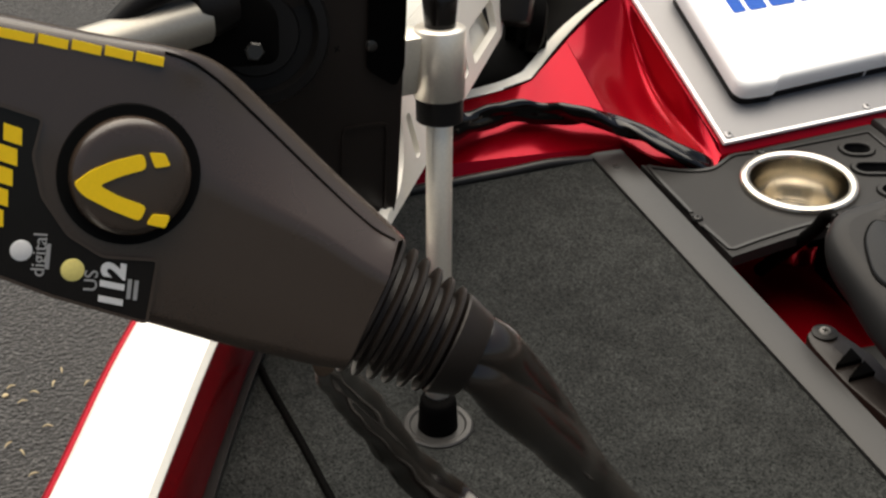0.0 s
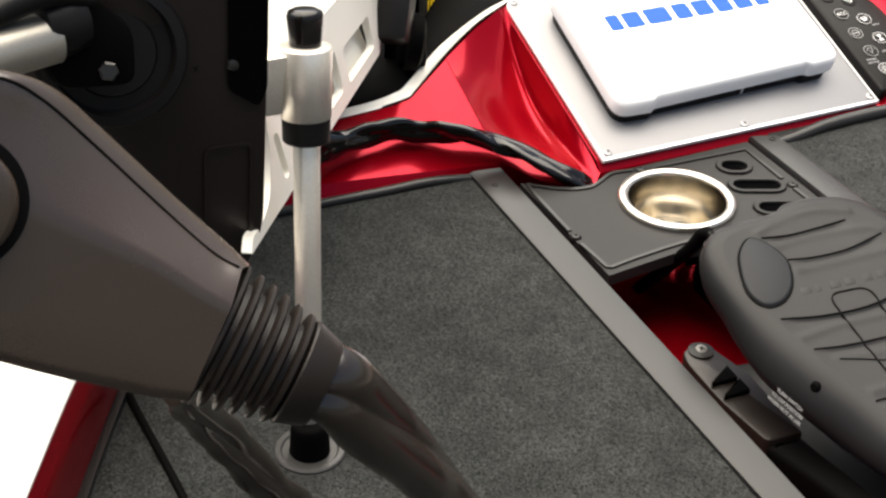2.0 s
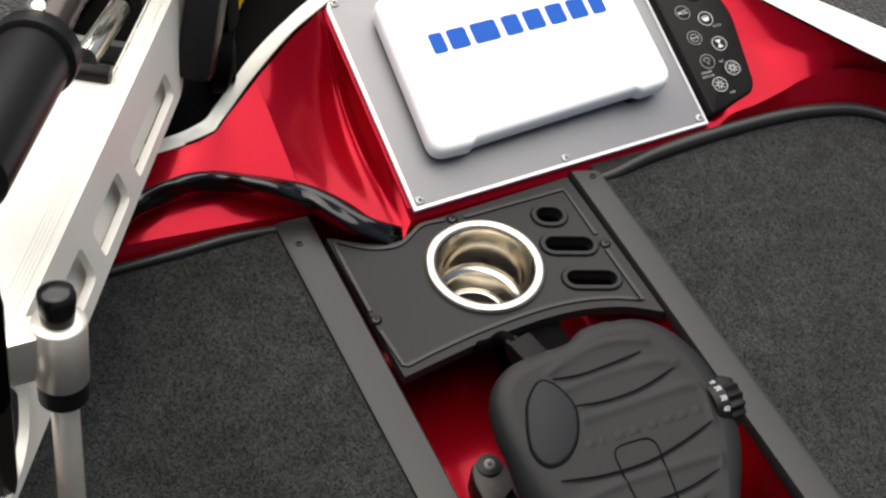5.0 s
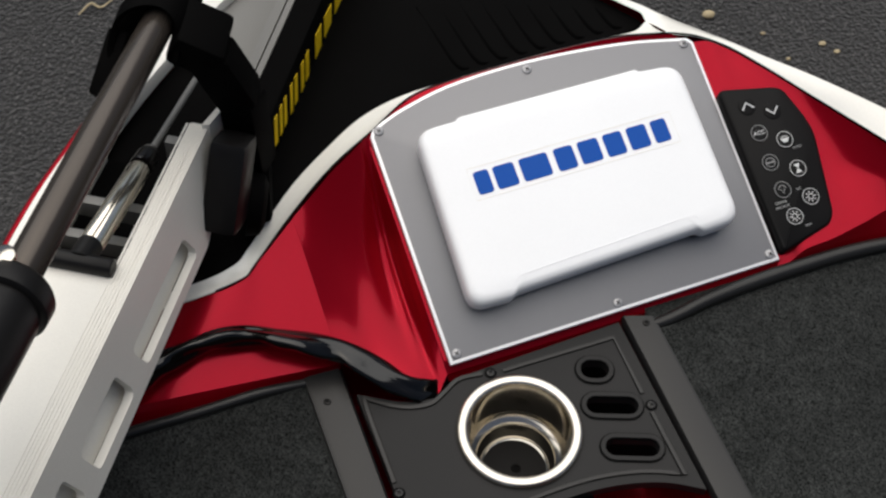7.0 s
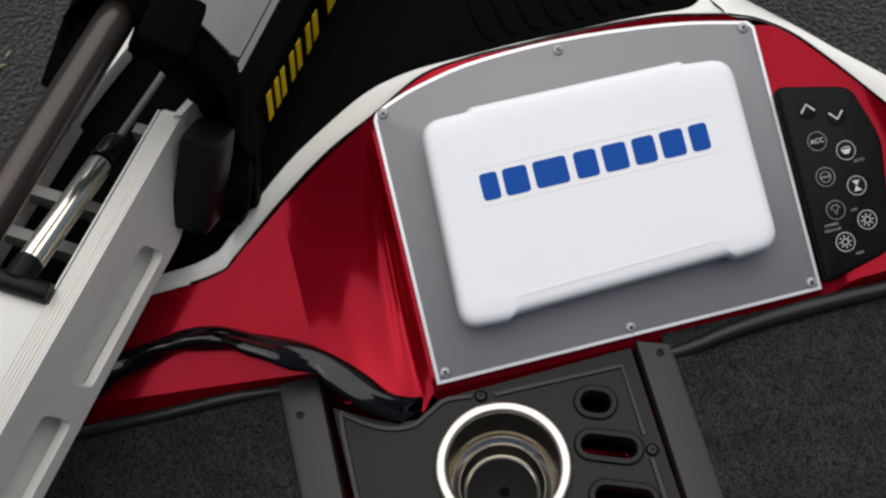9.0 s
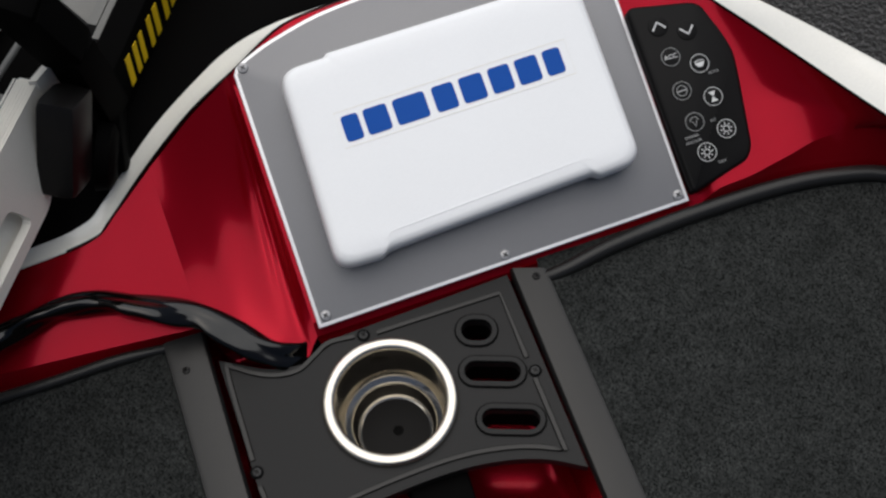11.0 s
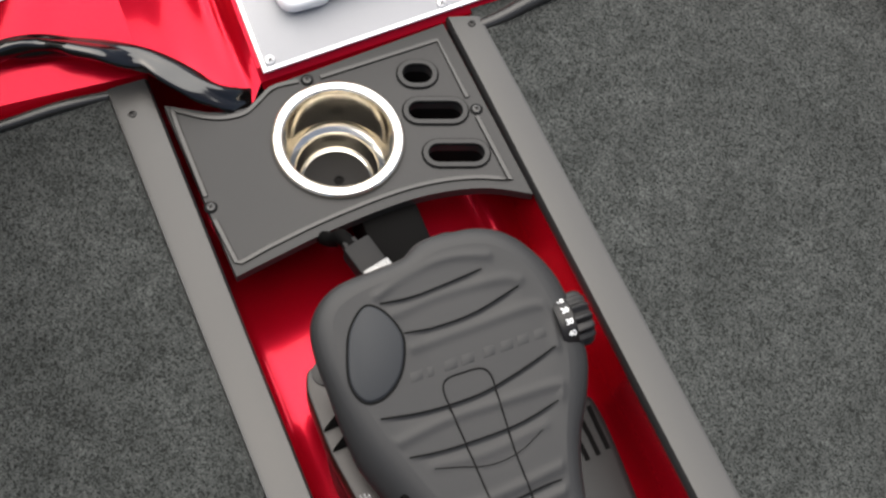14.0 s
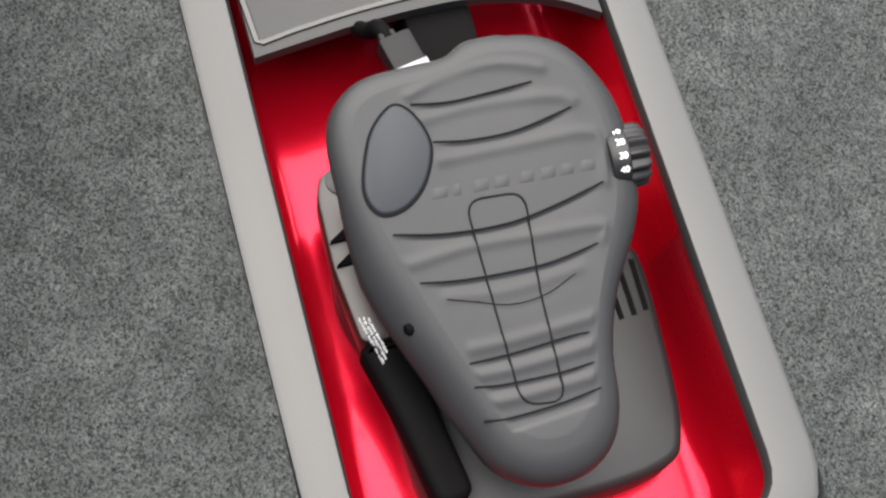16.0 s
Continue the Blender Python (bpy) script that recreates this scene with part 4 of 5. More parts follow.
def relief(x, y):
    """Height of the foot rest's top: stepped treads under their lips, with soft ridges between."""
    low, high = np.zeros_like(x), np.zeros_like(x)
    for k, line in enumerate(TREAD_LINES):
        lx, ly = np.array([p.x for p in line]), np.array([p.y for p in line])
        fade = np.clip(np.minimum(x - lx[0] + 0.002, lx[-1] - x + 0.002) / 0.016, 0, 1)
        gap = np.interp(x, lx, ly) - y
        depth = (0.0022, 0.0022, 0.0024, 0.0022, 0.0018, 0.0018, 0.0016, 0.0008)[k]
        low = np.maximum(low, np.where(gap > 0, fade * depth * np.minimum(1, gap / 0.0024) * np.exp(-np.maximum(gap, 0) / (0.012 if k < 4 else 0.007)), 0))
    for k, line in enumerate(RIDGE_LINES):
        away = np.min([np.hypot(x - p.x, y - p.y) for p in line], axis=0)
        high = np.maximum(high, (0.0013, 0.0013, 0.0014, 0.0016, 0.0017, 0.0017, 0.0014, 0.0009)[k] * np.exp(-((away / 0.0042) ** 2)))
    heel = np.clip((-0.2985 - y + 0.11 * (x - 0.14)) / 0.002, 0, 1)
    return 0.7 * high - 0.85 * low + 0.0010 * heel
rim = np.array(relaxed(OUTL, 0.014))
around = np.linspace(0, len(rim), 8 * len(rim), endpoint=False)
rim = np.stack([np.interp(around, np.arange(len(rim) + 1), np.append(rim[:, i], rim[0, i])) for i in (0, 1)], axis=1)
top_rings = []
for k in range(0, 120):
    q = 1 - k / 120
    x, y = 0.128 + (rim[:, 0] - 0.128) * q, -0.185 + (rim[:, 1] + 0.185) * q
    top_rings.append([PED @ Vector(p) for p in zip(x, y, relief(x, y) * min(1.0, k / 8))])
ring_loft(bm, top_rings, cap0=False)
ring_loft(bm, rings, cap1=False)
rest = part("foot_rest", bm, PEDAL, pedal, smooth=50)
def lay_on(bm):
    """Raise the upper side of a flat band to the foot rest's relief and tilt it with the pedal."""
    for v in bm.verts:
        if v.co.z > 0:
            v.co.z = 0.0008 + float(relief(np.array([v.co.x]), np.array([v.co.y + 0.0008]))[0])
    bm.transform(PED)
for line in TREAD_LINES:
    bm = bmesh.new()
    stroke(bm, [(p.x, p.y) for p in line], 0.0011 if line is not TREAD_LINES[-1] else 0.0006, -0.004, 0.0005)
    lay_on(bm)
    part("groove", bm, GROOVE, rest)
BTN = [(p.x, p.y) for p in smooth_line([(x, y, 0) for x, y in ((0.090, -0.097), (0.079, -0.0895), (0.066, -0.098), (0.057, -0.112), (0.0495, -0.138), (0.056, -0.154), (0.072, -0.154), (0.087, -0.143), (0.096, -0.126), (0.097, -0.113), (0.090, -0.097), (0.079, -0.0895), (0.066, -0.098))], 49)][4:-4]
if (Vector(BTN[0]) - Vector(BTN[-1])).length < 1e-4:
    BTN = BTN[:-1]
bm = bmesh.new()
slab(bm, inset(BTN, -0.0016), -0.003, 0.0008, PED)
part("gap", bm, GROOVE, rest)
bm = bmesh.new()
slab(bm, BTN, 0.0, 0.0026, PED, chamfer=0.0018)
part("button", bm, PEDAL_BUTTON, rest, "blue-gray thumb-shaped button", smooth=60)
STRIP = rounded([(0.1125, -0.156), (0.1525, -0.157), (0.1495, -0.220), (0.1515, -0.291), (0.1225, -0.288), (0.1175, -0.222)], [0.012, 0.012, 0.0, 0.011, 0.011, 0.0], 5)
bm = bmesh.new()
dense_strip = [tuple(Vector(a).lerp(Vector(b), k / 8)) for a, b in zip(STRIP, STRIP[1:] + STRIP[:1]) for k in range(8)]
stroke(bm, dense_strip, 0.0012, -0.004, 0.0008, closed=True)
bmesh.ops.remove_doubles(bm, verts=bm.verts, dist=1e-6)
lay_on(bm)
part("seam", bm, GROOVE, rest)
for i in range(8):
    bm = bmesh.new()
    x, w = 0.092 + 0.0138 * i + (0.004 if i > 3 else 0.0), (0.010, 0.005, 0.010, 0.010, 0.009, 0.010, 0.009, 0.010)[i]
    slab(bm, [(x, -0.1515), (x + w, -0.1515), (x + w + 0.002, -0.1445), (x + 0.002, -0.1445)], -0.003, 0.00008, PED, chamfer=0.0002)
    part("raised_block", bm, PEDAL, rest)
# speed dial
dial_m = basis((0.230, -0.142, 0.043), (0, 1, 0.1), (0, -0.1, 1), (1, 0, 0))
bm = bmesh.new()
rings = []
for w, r in ((-0.016, 0.020), (-0.013, 0.0215), (-0.004, 0.0215), (-0.003, 0.0205)):
    rings.append([dial_m @ Vector((r * math.cos(a), r * math.sin(a), w)) for a in (2 * math.pi * i / 48 for i in range(48))])
ring_loft(bm, rings)
dial = part("dial", bm, BLACK, pedal, "black speed dial with white numbers")
bm = bmesh.new()
rings = []
for w, q in ((-0.0035, 1.0), (0.007, 1.0), (0.011, 0.9)):
    rings.append([dial_m @ Vector(((0.0205 + 0.0016 * math.cos(14 * a)) * q * math.cos(a), (0.0205 + 0.0016 * math.cos(14 * a)) * q * math.sin(a), w)) for a in (2 * math.pi * i / 112 for i in range(112))])
ring_loft(bm, rings)
part("grip", bm, BLACK, dial)
for k, body in enumerate(("10", "20", "30", "40")):
    a = radians(53 + 25 * k)
    p = dial_m @ Vector((-0.0216 * math.cos(a) * -1, 0.0216 * math.sin(a), -0.0085))
    tang = (dial_m.to_3x3() @ Vector((-math.sin(a), math.cos(a), 0))).normalized()
    nrm = (dial_m.to_3x3() @ Vector((math.cos(a), math.sin(a), 0))).normalized()
    lettering("number", body, 0.0062, basis(p, nrm.cross(tang), -tang, nrm), PRINT, dial)
# base under the foot rest
BASE = [(p.x, p.y) for p in smooth_line([(x, y, 0) for x, y in ((0.062, -0.085), (0.040, -0.10), (0.030, -0.165), (0.040, -0.205), (0.051, -0.25), (0.058, -0.315), (0.075, -0.337), (0.150, -0.343), (0.225, -0.335), (0.246, -0.310), (0.252, -0.24), (0.252, -0.185), (0.243, -0.170), (0.20, -0.15), (0.12, -0.09), (0.062, -0.085))], 61)][:-1]
bm = bmesh.new()
slab(bm, BASE, -0.100, -0.058, chamfer=0.007)
base = part("base", bm, PEDAL_BASE, pedal, "darker gray plastic base", smooth=50)
for x0, y0, x1, y1 in ((0.2433, -0.183, 0.2438, -0.2225), (0.233, -0.186, 0.2345, -0.2245), (0.223, -0.191, 0.2245, -0.2255)):
    bm = bmesh.new()
    stroke(bm, [(x0, y0), (x1, y1)], 0.004, -0.0585, -0.0575)
    part("vent_slot", bm, BLACK_MATTE, base)
bm = bmesh.new()
slab(bm, rounded([(0.028, -0.100), (0.034, -0.083), (0.058, -0.083), (0.070, -0.130), (0.070, -0.212), (0.036, -0.212), (0.028, -0.155)], [0.012, 0.010, 0.010, 0.004, 0.004, 0.006, 0.01]), -0.058, -0.030, chamfer=0.003)
bracket = part("side_bracket", bm, COVER_BROWN, base, "brown-gray bracket plate")
for x, y in ((0.047, -0.128), (0.048, -0.146)):
    bm = bmesh.new()
    slab(bm, rounded([(x - 0.018, y - 0.010), (x + 0.008, y + 0.008), (x + 0.008, y - 0.009)], 0.001), -0.0305, -0.0260, chamfer=0.001)
    part("notch", bm, BLACK_MATTE, bracket)
bm = bmesh.new()
lathe(bm, (0.047, -0.092, -0.030), (0.047, -0.092, 1), [(0, 0.011), (0.0015, 0.011), (0.002, 0.0095)], 24)
part("washer", bm, BLACK, bracket)
screw(base, (0.047, -0.092, -0.028), (-0.15, -0.25, 1), 0.0052, RAW_METAL)
bm = bmesh.new()
slab(bm, rounded([(0.033, -0.2135), (0.066, -0.2135), (0.088, -0.328), (0.062, -0.334), (0.047, -0.262)], [0.006, 0.003, 0.01, 0.012, 0.02]), -0.06, -0.031, chamfer=0.006)
part("heel_block", bm, BLACK_MATTE, base, smooth=60)
# warning print on the foot rest's flank
flank = basis((0.0440, -0.221, 0.010), Vector((-0.30, 0.93, 0.20)).normalized() * -1, Vector((0.35, 0.05, 0.93)).normalized(), Vector((-0.88, -0.28, 0.38)).normalized())
for k, body in enumerate(("TURN SWITCH", "TO OFF POSITION", "WHEN NOT IN USE.")):
    lettering("warning_line", body, 0.0038, flank @ Matrix.Translation((0, 0.0052 - 0.0050 * k, 0.0052)), PRINT_DIM, rest)
bm = bmesh.new()
lathe(bm, (0.0715, -0.222, 0.022), (0.055, -0.226, 0.028), [(0, 0.005), (0.012, 0.005), (0.014, 0.003)], 16)
part("pivot_pin", bm, BLACK_MATTE, rest)
# plug and lead in front of the pedal
PLUG = pose(0.1005, -0.039, 0.034, 0, 0, 14)
bm = bmesh.new()
box(bm, (0.0, 0.0, 0.0), (0.024, 0.034, 0.020), PLUG, 0.003)
box(bm, (-0.002, 0.0185, -0.003), (0.013, 0.012, 0.012), PLUG, 0.003)
plug = part("plug", bm, SWITCH_BLACK, pedal, "black plug with a pale block for the glint at its end")
# pale block stands in for the bright glint on the plug's end
bm = bmesh.new()
box(bm, (0.001, -0.0135, 0.0085), (0.023, 0.0100, 0.0060), PLUG, 0.0012)
part("clip", bm, GLINT_METAL, plug, "pale metal block for the glint on the plug")
bm = bmesh.new()
tube(bm, [PLUG @ Vector((-0.002, 0.018, -0.002)), PLUG @ Vector((-0.003, 0.032, -0.006)), PLUG @ Vector((-0.006, 0.045, -0.03)), (0.075, 0.06, -0.07)], [0.0062, 0.0062, 0.006, 0.006], 24, 12)
part("lead", bm, BLACK_MATTE, pedal)
# black block under the plate, widened to make the tray there look dark
bm = bmesh.new()
box(bm, (0.142, -0.002, -0.038), (0.050, 0.080, 0.054), bevel=0.005)
part("hinge_arm", bm, BLACK_MATTE, pedal)

# ---- trolling motor ----
motor = thing("trolling_motor", "bow-mount trolling motor stowed on its white metal mount", "trolling motor", (-0.16, 0.2, 0.03))
MS, MN = Vector((0.5, 0.866, -0.20)), Vector((0.866, -0.5, 0))
MOUNT = Matrix(((0.5, 0.866, 0, -0.160), (0.866, -0.5, 0, 0.218), (-0.20, 0, 1, 0.199), (0, 0, 0, 1)))
# right side wall: s along, h up, drawn in the plane w = 0
SIDE = MOUNT @ Matrix(((1, 0, 0, 0), (0, -0.15, 1, 0), (0, 1, 0, 0), (0, 0, 0, 1)))
wall = rounded([(-0.320, 0.0), (-0.323, -0.030), (-0.328, -0.050), (-0.342, -0.071), (-0.366, -0.083), (-0.404, -0.084), (-0.414, -0.093), (0.105, -0.090), (0.122, -0.080), (0.135, -0.050), (0.178, -0.030), (0.178, 0.0)], [0.004, 0.006, 0.012, 0.012, 0.012, 0.004, 0.003, 0.01, 0.012, 0.02, 0.01, 0.004], 4)
holes = [rounded([(a, up), (a + 0.012, low), (b + 0.013, low), (b, up)], [0.012, 0.006, 0.012, 0.006], 4) for a, b, up, low in ((-0.056, 0.072, -0.043, -0.078), (-0.163, -0.086, -0.036, -0.077), (-0.260, -0.188, -0.031, -0.076), (-0.314, -0.300, -0.040, -0.079))]
bm = bmesh.new()
slab(bm, wall, -0.007, 0.0, SIDE, holes=holes)
channel = part("side_wall", bm, WHITE_METAL, motor, "white painted metal wall with cut-outs", smooth=30)
bm = bmesh.new()
slab(bm, rounded([(-0.310, -0.030), (-0.310, -0.084), (0.100, -0.084), (0.120, -0.030)], 0.004), -0.045, -0.041, SIDE @ Matrix(((1, 0, 0, 0), (0, 1, 0, 0), (0, -0.36, 1, 0), (0, 0, 0, 1))))
part("inner_web", bm, WHITE_METAL, channel)
for k in range(7):
    bm = bmesh.new()
    stroke(bm, [(-0.316, 0.0), (0.174, 0.0)], 0.0015, 0.0, 0.0006, MOUNT @ Matrix.Translation((0, -0.0025 - 0.0027 * k, 0)))
    part("rib", bm, WHITE_METAL, channel)
bm = bmesh.new()
slab(bm, [(-0.318, -0.10), (-0.015, -0.10), (-0.015, -0.075), (-0.015, -0.0170), (0.176, -0.0155), (0.176, -0.006), (-0.318, -0.006)], -0.006, 0.0, MOUNT)
part("top_plate", bm, WHITE_METAL, motor, "white painted top plate with cut-out", smooth=30)
bm = bmesh.new()
slab(bm, rounded([(-0.300, -0.004), (-0.300, -0.105), (0.17, -0.105), (0.17, -0.004)], 0.004), -0.106, -0.1, MOUNT @ Matrix(((1, 0, 0, 0), (0, 0, 1, 0), (0, 1, 0, 0), (0, 0, 0, 1))))
part("far_wall", bm, WHITE_METAL, motor, smooth=30)
bm = bmesh.new()
slab(bm, [(0.170, -0.004), (0.203, 0.003), (0.206, 0.010), (0.172, 0.002)], -0.03, 0.006, MOUNT)
part("end_tab", bm, WHITE_METAL, motor, smooth=30)
for s, h in ((0.0, -0.030), (0.055, -0.030)):
    bm = bmesh.new()
    a = MOUNT @ Vector((s, 0.0, h))
    lathe(bm, a - MN * 0.001, a + MN, [(0, 0.005), (0.0025, 0.0045), (0.003, 0.003)], 18)
    part("bolt", bm, STEEL if s == 0 else WHITE_METAL, motor)
bm = bmesh.new()
slab(bm, [(-0.01, -0.099), (0.17, -0.099), (0.17, -0.018), (-0.01, -0.018)], -0.075, -0.07, MOUNT)
part("channel_floor", bm, BLACK_MATTE, motor)
for i, sx in enumerate((0.045, 0.085, 0.155)):
    bm = bmesh.new()
    box(bm, (sx, -0.05 if i < 2 else -0.022, -0.038 if i < 2 else -0.02), (0.010, 0.088 if i < 2 else 0.02, 0.02 if i < 2 else 0.03), MOUNT, 0.001)
    part("cross_bar", bm, RAW_METAL, motor)
bm = bmesh.new()
rod(bm, MOUNT @ Vector((-0.008, -0.084, 0.004)), MOUNT @ Vector((-0.008, -0.018, 0.004)), 0.008)
part("cross_pin", bm, BLACK, motor)
bm = bmesh.new()
rod(bm, MOUNT @ Vector((-0.008, -0.046, 0.004)), MOUNT @ Vector((0.014, -0.045, 0.002)), 0.0105)
spring = part("gas_spring", bm, BLACK, motor)
bm = bmesh.new()
lathe(bm, MOUNT @ Vector((0.010, -0.045, 0.002)), MOUNT @ Vector((0.146, -0.0415, -0.0125)), [(0, 0.0090), (0.003, 0.0102), (0.108, 0.0102), (0.110, 0.0095)], 28)
part("cylinder", bm, CHROME, spring, "polished steel cylinder")
bm = bmesh.new()
lathe(bm, MOUNT @ Vector((0.118, -0.0422, -0.0095)), MOUNT @ Vector((0.146, -0.0415, -0.0125)), [(0, 0.0106), (0.002, 0.0108), (0.003, 0.0098), (0.018, 0.0098), (0.025, 0.0075), (0.028, 0.005)], 28)
part("end_gland", bm, BLACK_GLOSS, spring, "black end fitting")
bm = bmesh.new()
rod(bm, MOUNT @ Vector((0.14, -0.0417, -0.012)), MOUNT @ Vector((0.26, -0.034, -0.012)), 0.0030)
part("piston_rod", bm, RAW_METAL, spring)
# outer shaft lying over the channel
SH = lambda s, w=0.0, h=0.0: MOUNT @ Vector((s, -0.0386 - 0.0088 * s + w, 0.100 + h))
bm = bmesh.new()
rod(bm, SH(-0.30), SH(0.60), 0.0138, 36)
part("shaft", bm, TUBE, motor, "gray-brown metal shaft", smooth=60)
bm = bmesh.new()
lathe(bm, SH(-0.27), SH(0.6), [(0, 0.020), (0.002, 0.0265), (0.140, 0.0275), (0.150, 0.0255)], 32)
collar = part("collar", bm, BLACK, motor, "black plastic collar")
bm = bmesh.new()
lathe(bm, SH(-0.128), SH(0.6), [(0, 0.0275), (0.002, 0.0310), (0.016, 0.0315), (0.020, 0.0290), (0.024, 0.0180)], 36)
part("flange", bm, BLACK, collar)
a = SH(-0.100, -0.004, 0.031)
bm = bmesh.new()
lathe(bm, a - Vector((0, 0, 0.006)), a + Vector((0.1, -0.2, 0.6)), [(0, 0.0075), (0.008, 0.0075), (0.010, 0.006), (0.0085, 0.003)], 20)
part("bolt", bm, STEEL, collar)
# thin black strip for the narrow dark zone between shaft and gunwale
bm = bmesh.new()
box(bm, (0.05, -0.104, -0.03), (0.50, 0.006, 0.05), MOUNT, 0.002)
part("side_cover", bm, BLACK, motor)
# cradle and strap over the shaft
bm = bmesh.new()
rings = []
for k in range(21):
    a = radians(-40 + 265 * k / 20)
    flare = 0.010 * max(0.0, -math.cos(a)) + 0.012 * max(0.0, -math.sin(a))
    loop = []
    for ds, r in ((-0.028 - flare, 0.0175 + flare), (-0.032 - flare, 0.022 + flare), (-0.02, 0.0245 + flare), (0.03, 0.0245), (0.036, 0.0175)):
        loop.append(SH(0.214 + ds + 0.015 * math.sin(a), r * math.cos(a), r * math.sin(a)))
    rings.append(loop)
ring_loft(bm, rings)
part("strap", bm, BLACK_MATTE, motor, "black rubber hold-down strap")
def arm(name, p, q, w, d, mat, parent):
    """A bevelled bar from p to q."""
    p, q = Vector(p), Vector(q)
    x, y, z = frame_at(q - p)
    y = Vector((0, 0, 1)) - z * z.z
    y.normalize()
    bm = bmesh.new()
    box(bm, (0, 0, (q - p).length / 2), (w, d, (q - p).length), basis(p, y.cross(z), y, z), min(w, d) * 0.18)
    return part(name, bm, mat, parent)
arm("buckle", SH(0.200, 0.014, -0.004), (-0.048, 0.388, 0.236), 0.050, 0.034, BLACK_MATTE, motor)
arm("cradle_arm", (-0.060, 0.384, 0.240), (-0.040, 0.376, 0.185), 0.034, 0.036, BLACK_MATTE, motor)
arm("cradle_arm", (-0.040, 0.376, 0.190), (-0.034, 0.383, 0.083), 0.034, 0.030, BLACK_MATTE, motor)
arm("cradle_arm", (-0.034, 0.383, 0.083), (-0.045, 0.345, 0.045), 0.03, 0.03, BLACK_MATTE, motor)
arm("cradle_post", SH(0.30, 0.03, -0.02), SH(0.33, 0.02, 0.05), 0.012, 0.016, BLACK_MATTE, motor)
arm("cradle_post", SH(0.30, -0.03, -0.02), SH(0.33, -0.022, 0.05), 0.010, 0.016, BLACK_MATTE, motor)
arm("cradle_foot", SH(0.19, -0.028, -0.012), SH(0.14, -0.034, -0.05), 0.018, 0.03, BLACK_MATTE, motor)
# plug box at the far end of the channel
bm = bmesh.new()
box(bm, (0, 0, 0), (0.034, 0.086, 0.042), basis((-0.067, 0.333, 0.128), MN, Vector((0.30, 0.45, 0.835)).normalized(), MN.cross(Vector((0.30, 0.45, 0.835)).normalized())), 0.008)
part("plug_box", bm, BLACK, motor, "black plastic box")
bm = bmesh.new()
lathe(bm, (-0.05, 0.345, 0.075), (-0.02, 0.335, 0.07), [(0, 0.03), (0.012, 0.028), (0.016, 0.02)], 28)
part("end_cap", bm, BLACK_MATTE, motor)
# rail at the bow with printed side
RD, RN = Vector((0.555, 0.832, 0)), Vector((0.832, -0.555, 0))
RAILM = basis((-0.018, 0.395, 0.0), RD, -RN, (0, 0, 1))
bm = bmesh.new()
slab(bm, [(-0.045, 0.0), (0.5, 0.0), (0.5, 0.026), (-0.045, 0.026)], 0.020, 0.112, RAILM, chamfer=0.004)
bow_rail = part("bow_rail", bm, BLACK_MATTE, motor, "black rail with yellow print")
bm = bmesh.new()
stroke(bm, [(0.03, 0.0305), (0.49, 0.0305)], 0.006, 0.050, 0.106, RAILM)
stroke(bm, [(0.045, 0.041), (0.49, 0.041)], 0.009, 0.045, 0.102, RAILM)
part("top_strip", bm, RAW_METAL, bow_rail)
bm = bmesh.new()
slab(bm, [(0.062, 0.052), (0.5, 0.052), (0.5, 0.14), (0.105, 0.14)], 0.048, 0.060, RAILM, chamfer=0.002)
part("bow_plate", bm, RAW_METAL, motor, "bare metal plate")
side = basis((-0.018, 0.395, 0.070), (RD + Vector((0, 0, -0.11))).normalized(), (0, 0, 1), RN)
for x, w in ((0.015, 0.008), (0.030, 0.007), (0.042, 0.007), (0.060, 0.007), (0.073, 0.008), (0.092, 0.008), (0.106, 0.009), (0.136, 0.018), (0.164, 0.022), (0.198, 0.022), (0.230, 0.024)):
    bm = bmesh.new()
    slab(bm, [(x, -0.002), (x + w, -0.002), (x + w + 0.004, 0.034), (x + 0.004, 0.034)], -0.001, 0.0008, side)
    part("print_block", bm, YELLOW, bow_rail, "yellow printed block")
for k in range(9):
    bm = bmesh.new()
    slab(bm, [(0.140 + 0.013 * k, -0.0125), (0.1485 + 0.013 * k, -0.0125), (0.1495 + 0.013 * k, -0.0060), (0.141 + 0.013 * k, -0.0060)], -0.001, 0.0008, side)
    part("print_bar", bm, PRINT_DIM, bow_rail, "pale printed bar")

# aft end of the mount: black cover, pivot disc and inner tube
bm = bmesh.new()
slab(bm, rounded([(-0.52, 0.26), (-0.42, 0.18), (-0.365, 0.178), (-0.354, 0.205), (-0.352, 0.40), (-0.385, 0.44), (-0.52, 0.44)], [0.008, 0.008, 0.004, 0.02, 0.008, 0.008, 0.008]), -0.012, 0.012, basis((-0.010, -0.135, 0), (1, 0, 0), (0, 0, 1), (0, -1, 0)), chamfer=0.004)
aft = part("aft_cover", bm, COVER_BROWN, motor, "black plastic end cover")
bm = bmesh.new()
slab(bm, rounded([(-0.3790, 0.312), (-0.360, 0.298), (-0.3545, 0.310), (-0.3545, 0.43), (-0.3790, 0.43)], 0.004), 0.0125, 0.0145, basis((-0.010, -0.135, 0), (1, 0, 0), (0, 0, 1), (0, -1, 0)))
part("slot", bm, BLACK_MATTE, aft)
screw(aft, (-0.3860, -0.1485, 0.329), (0.3, -1, 0.2), 0.0045, BOLT_DULL)
bm = bmesh.new()
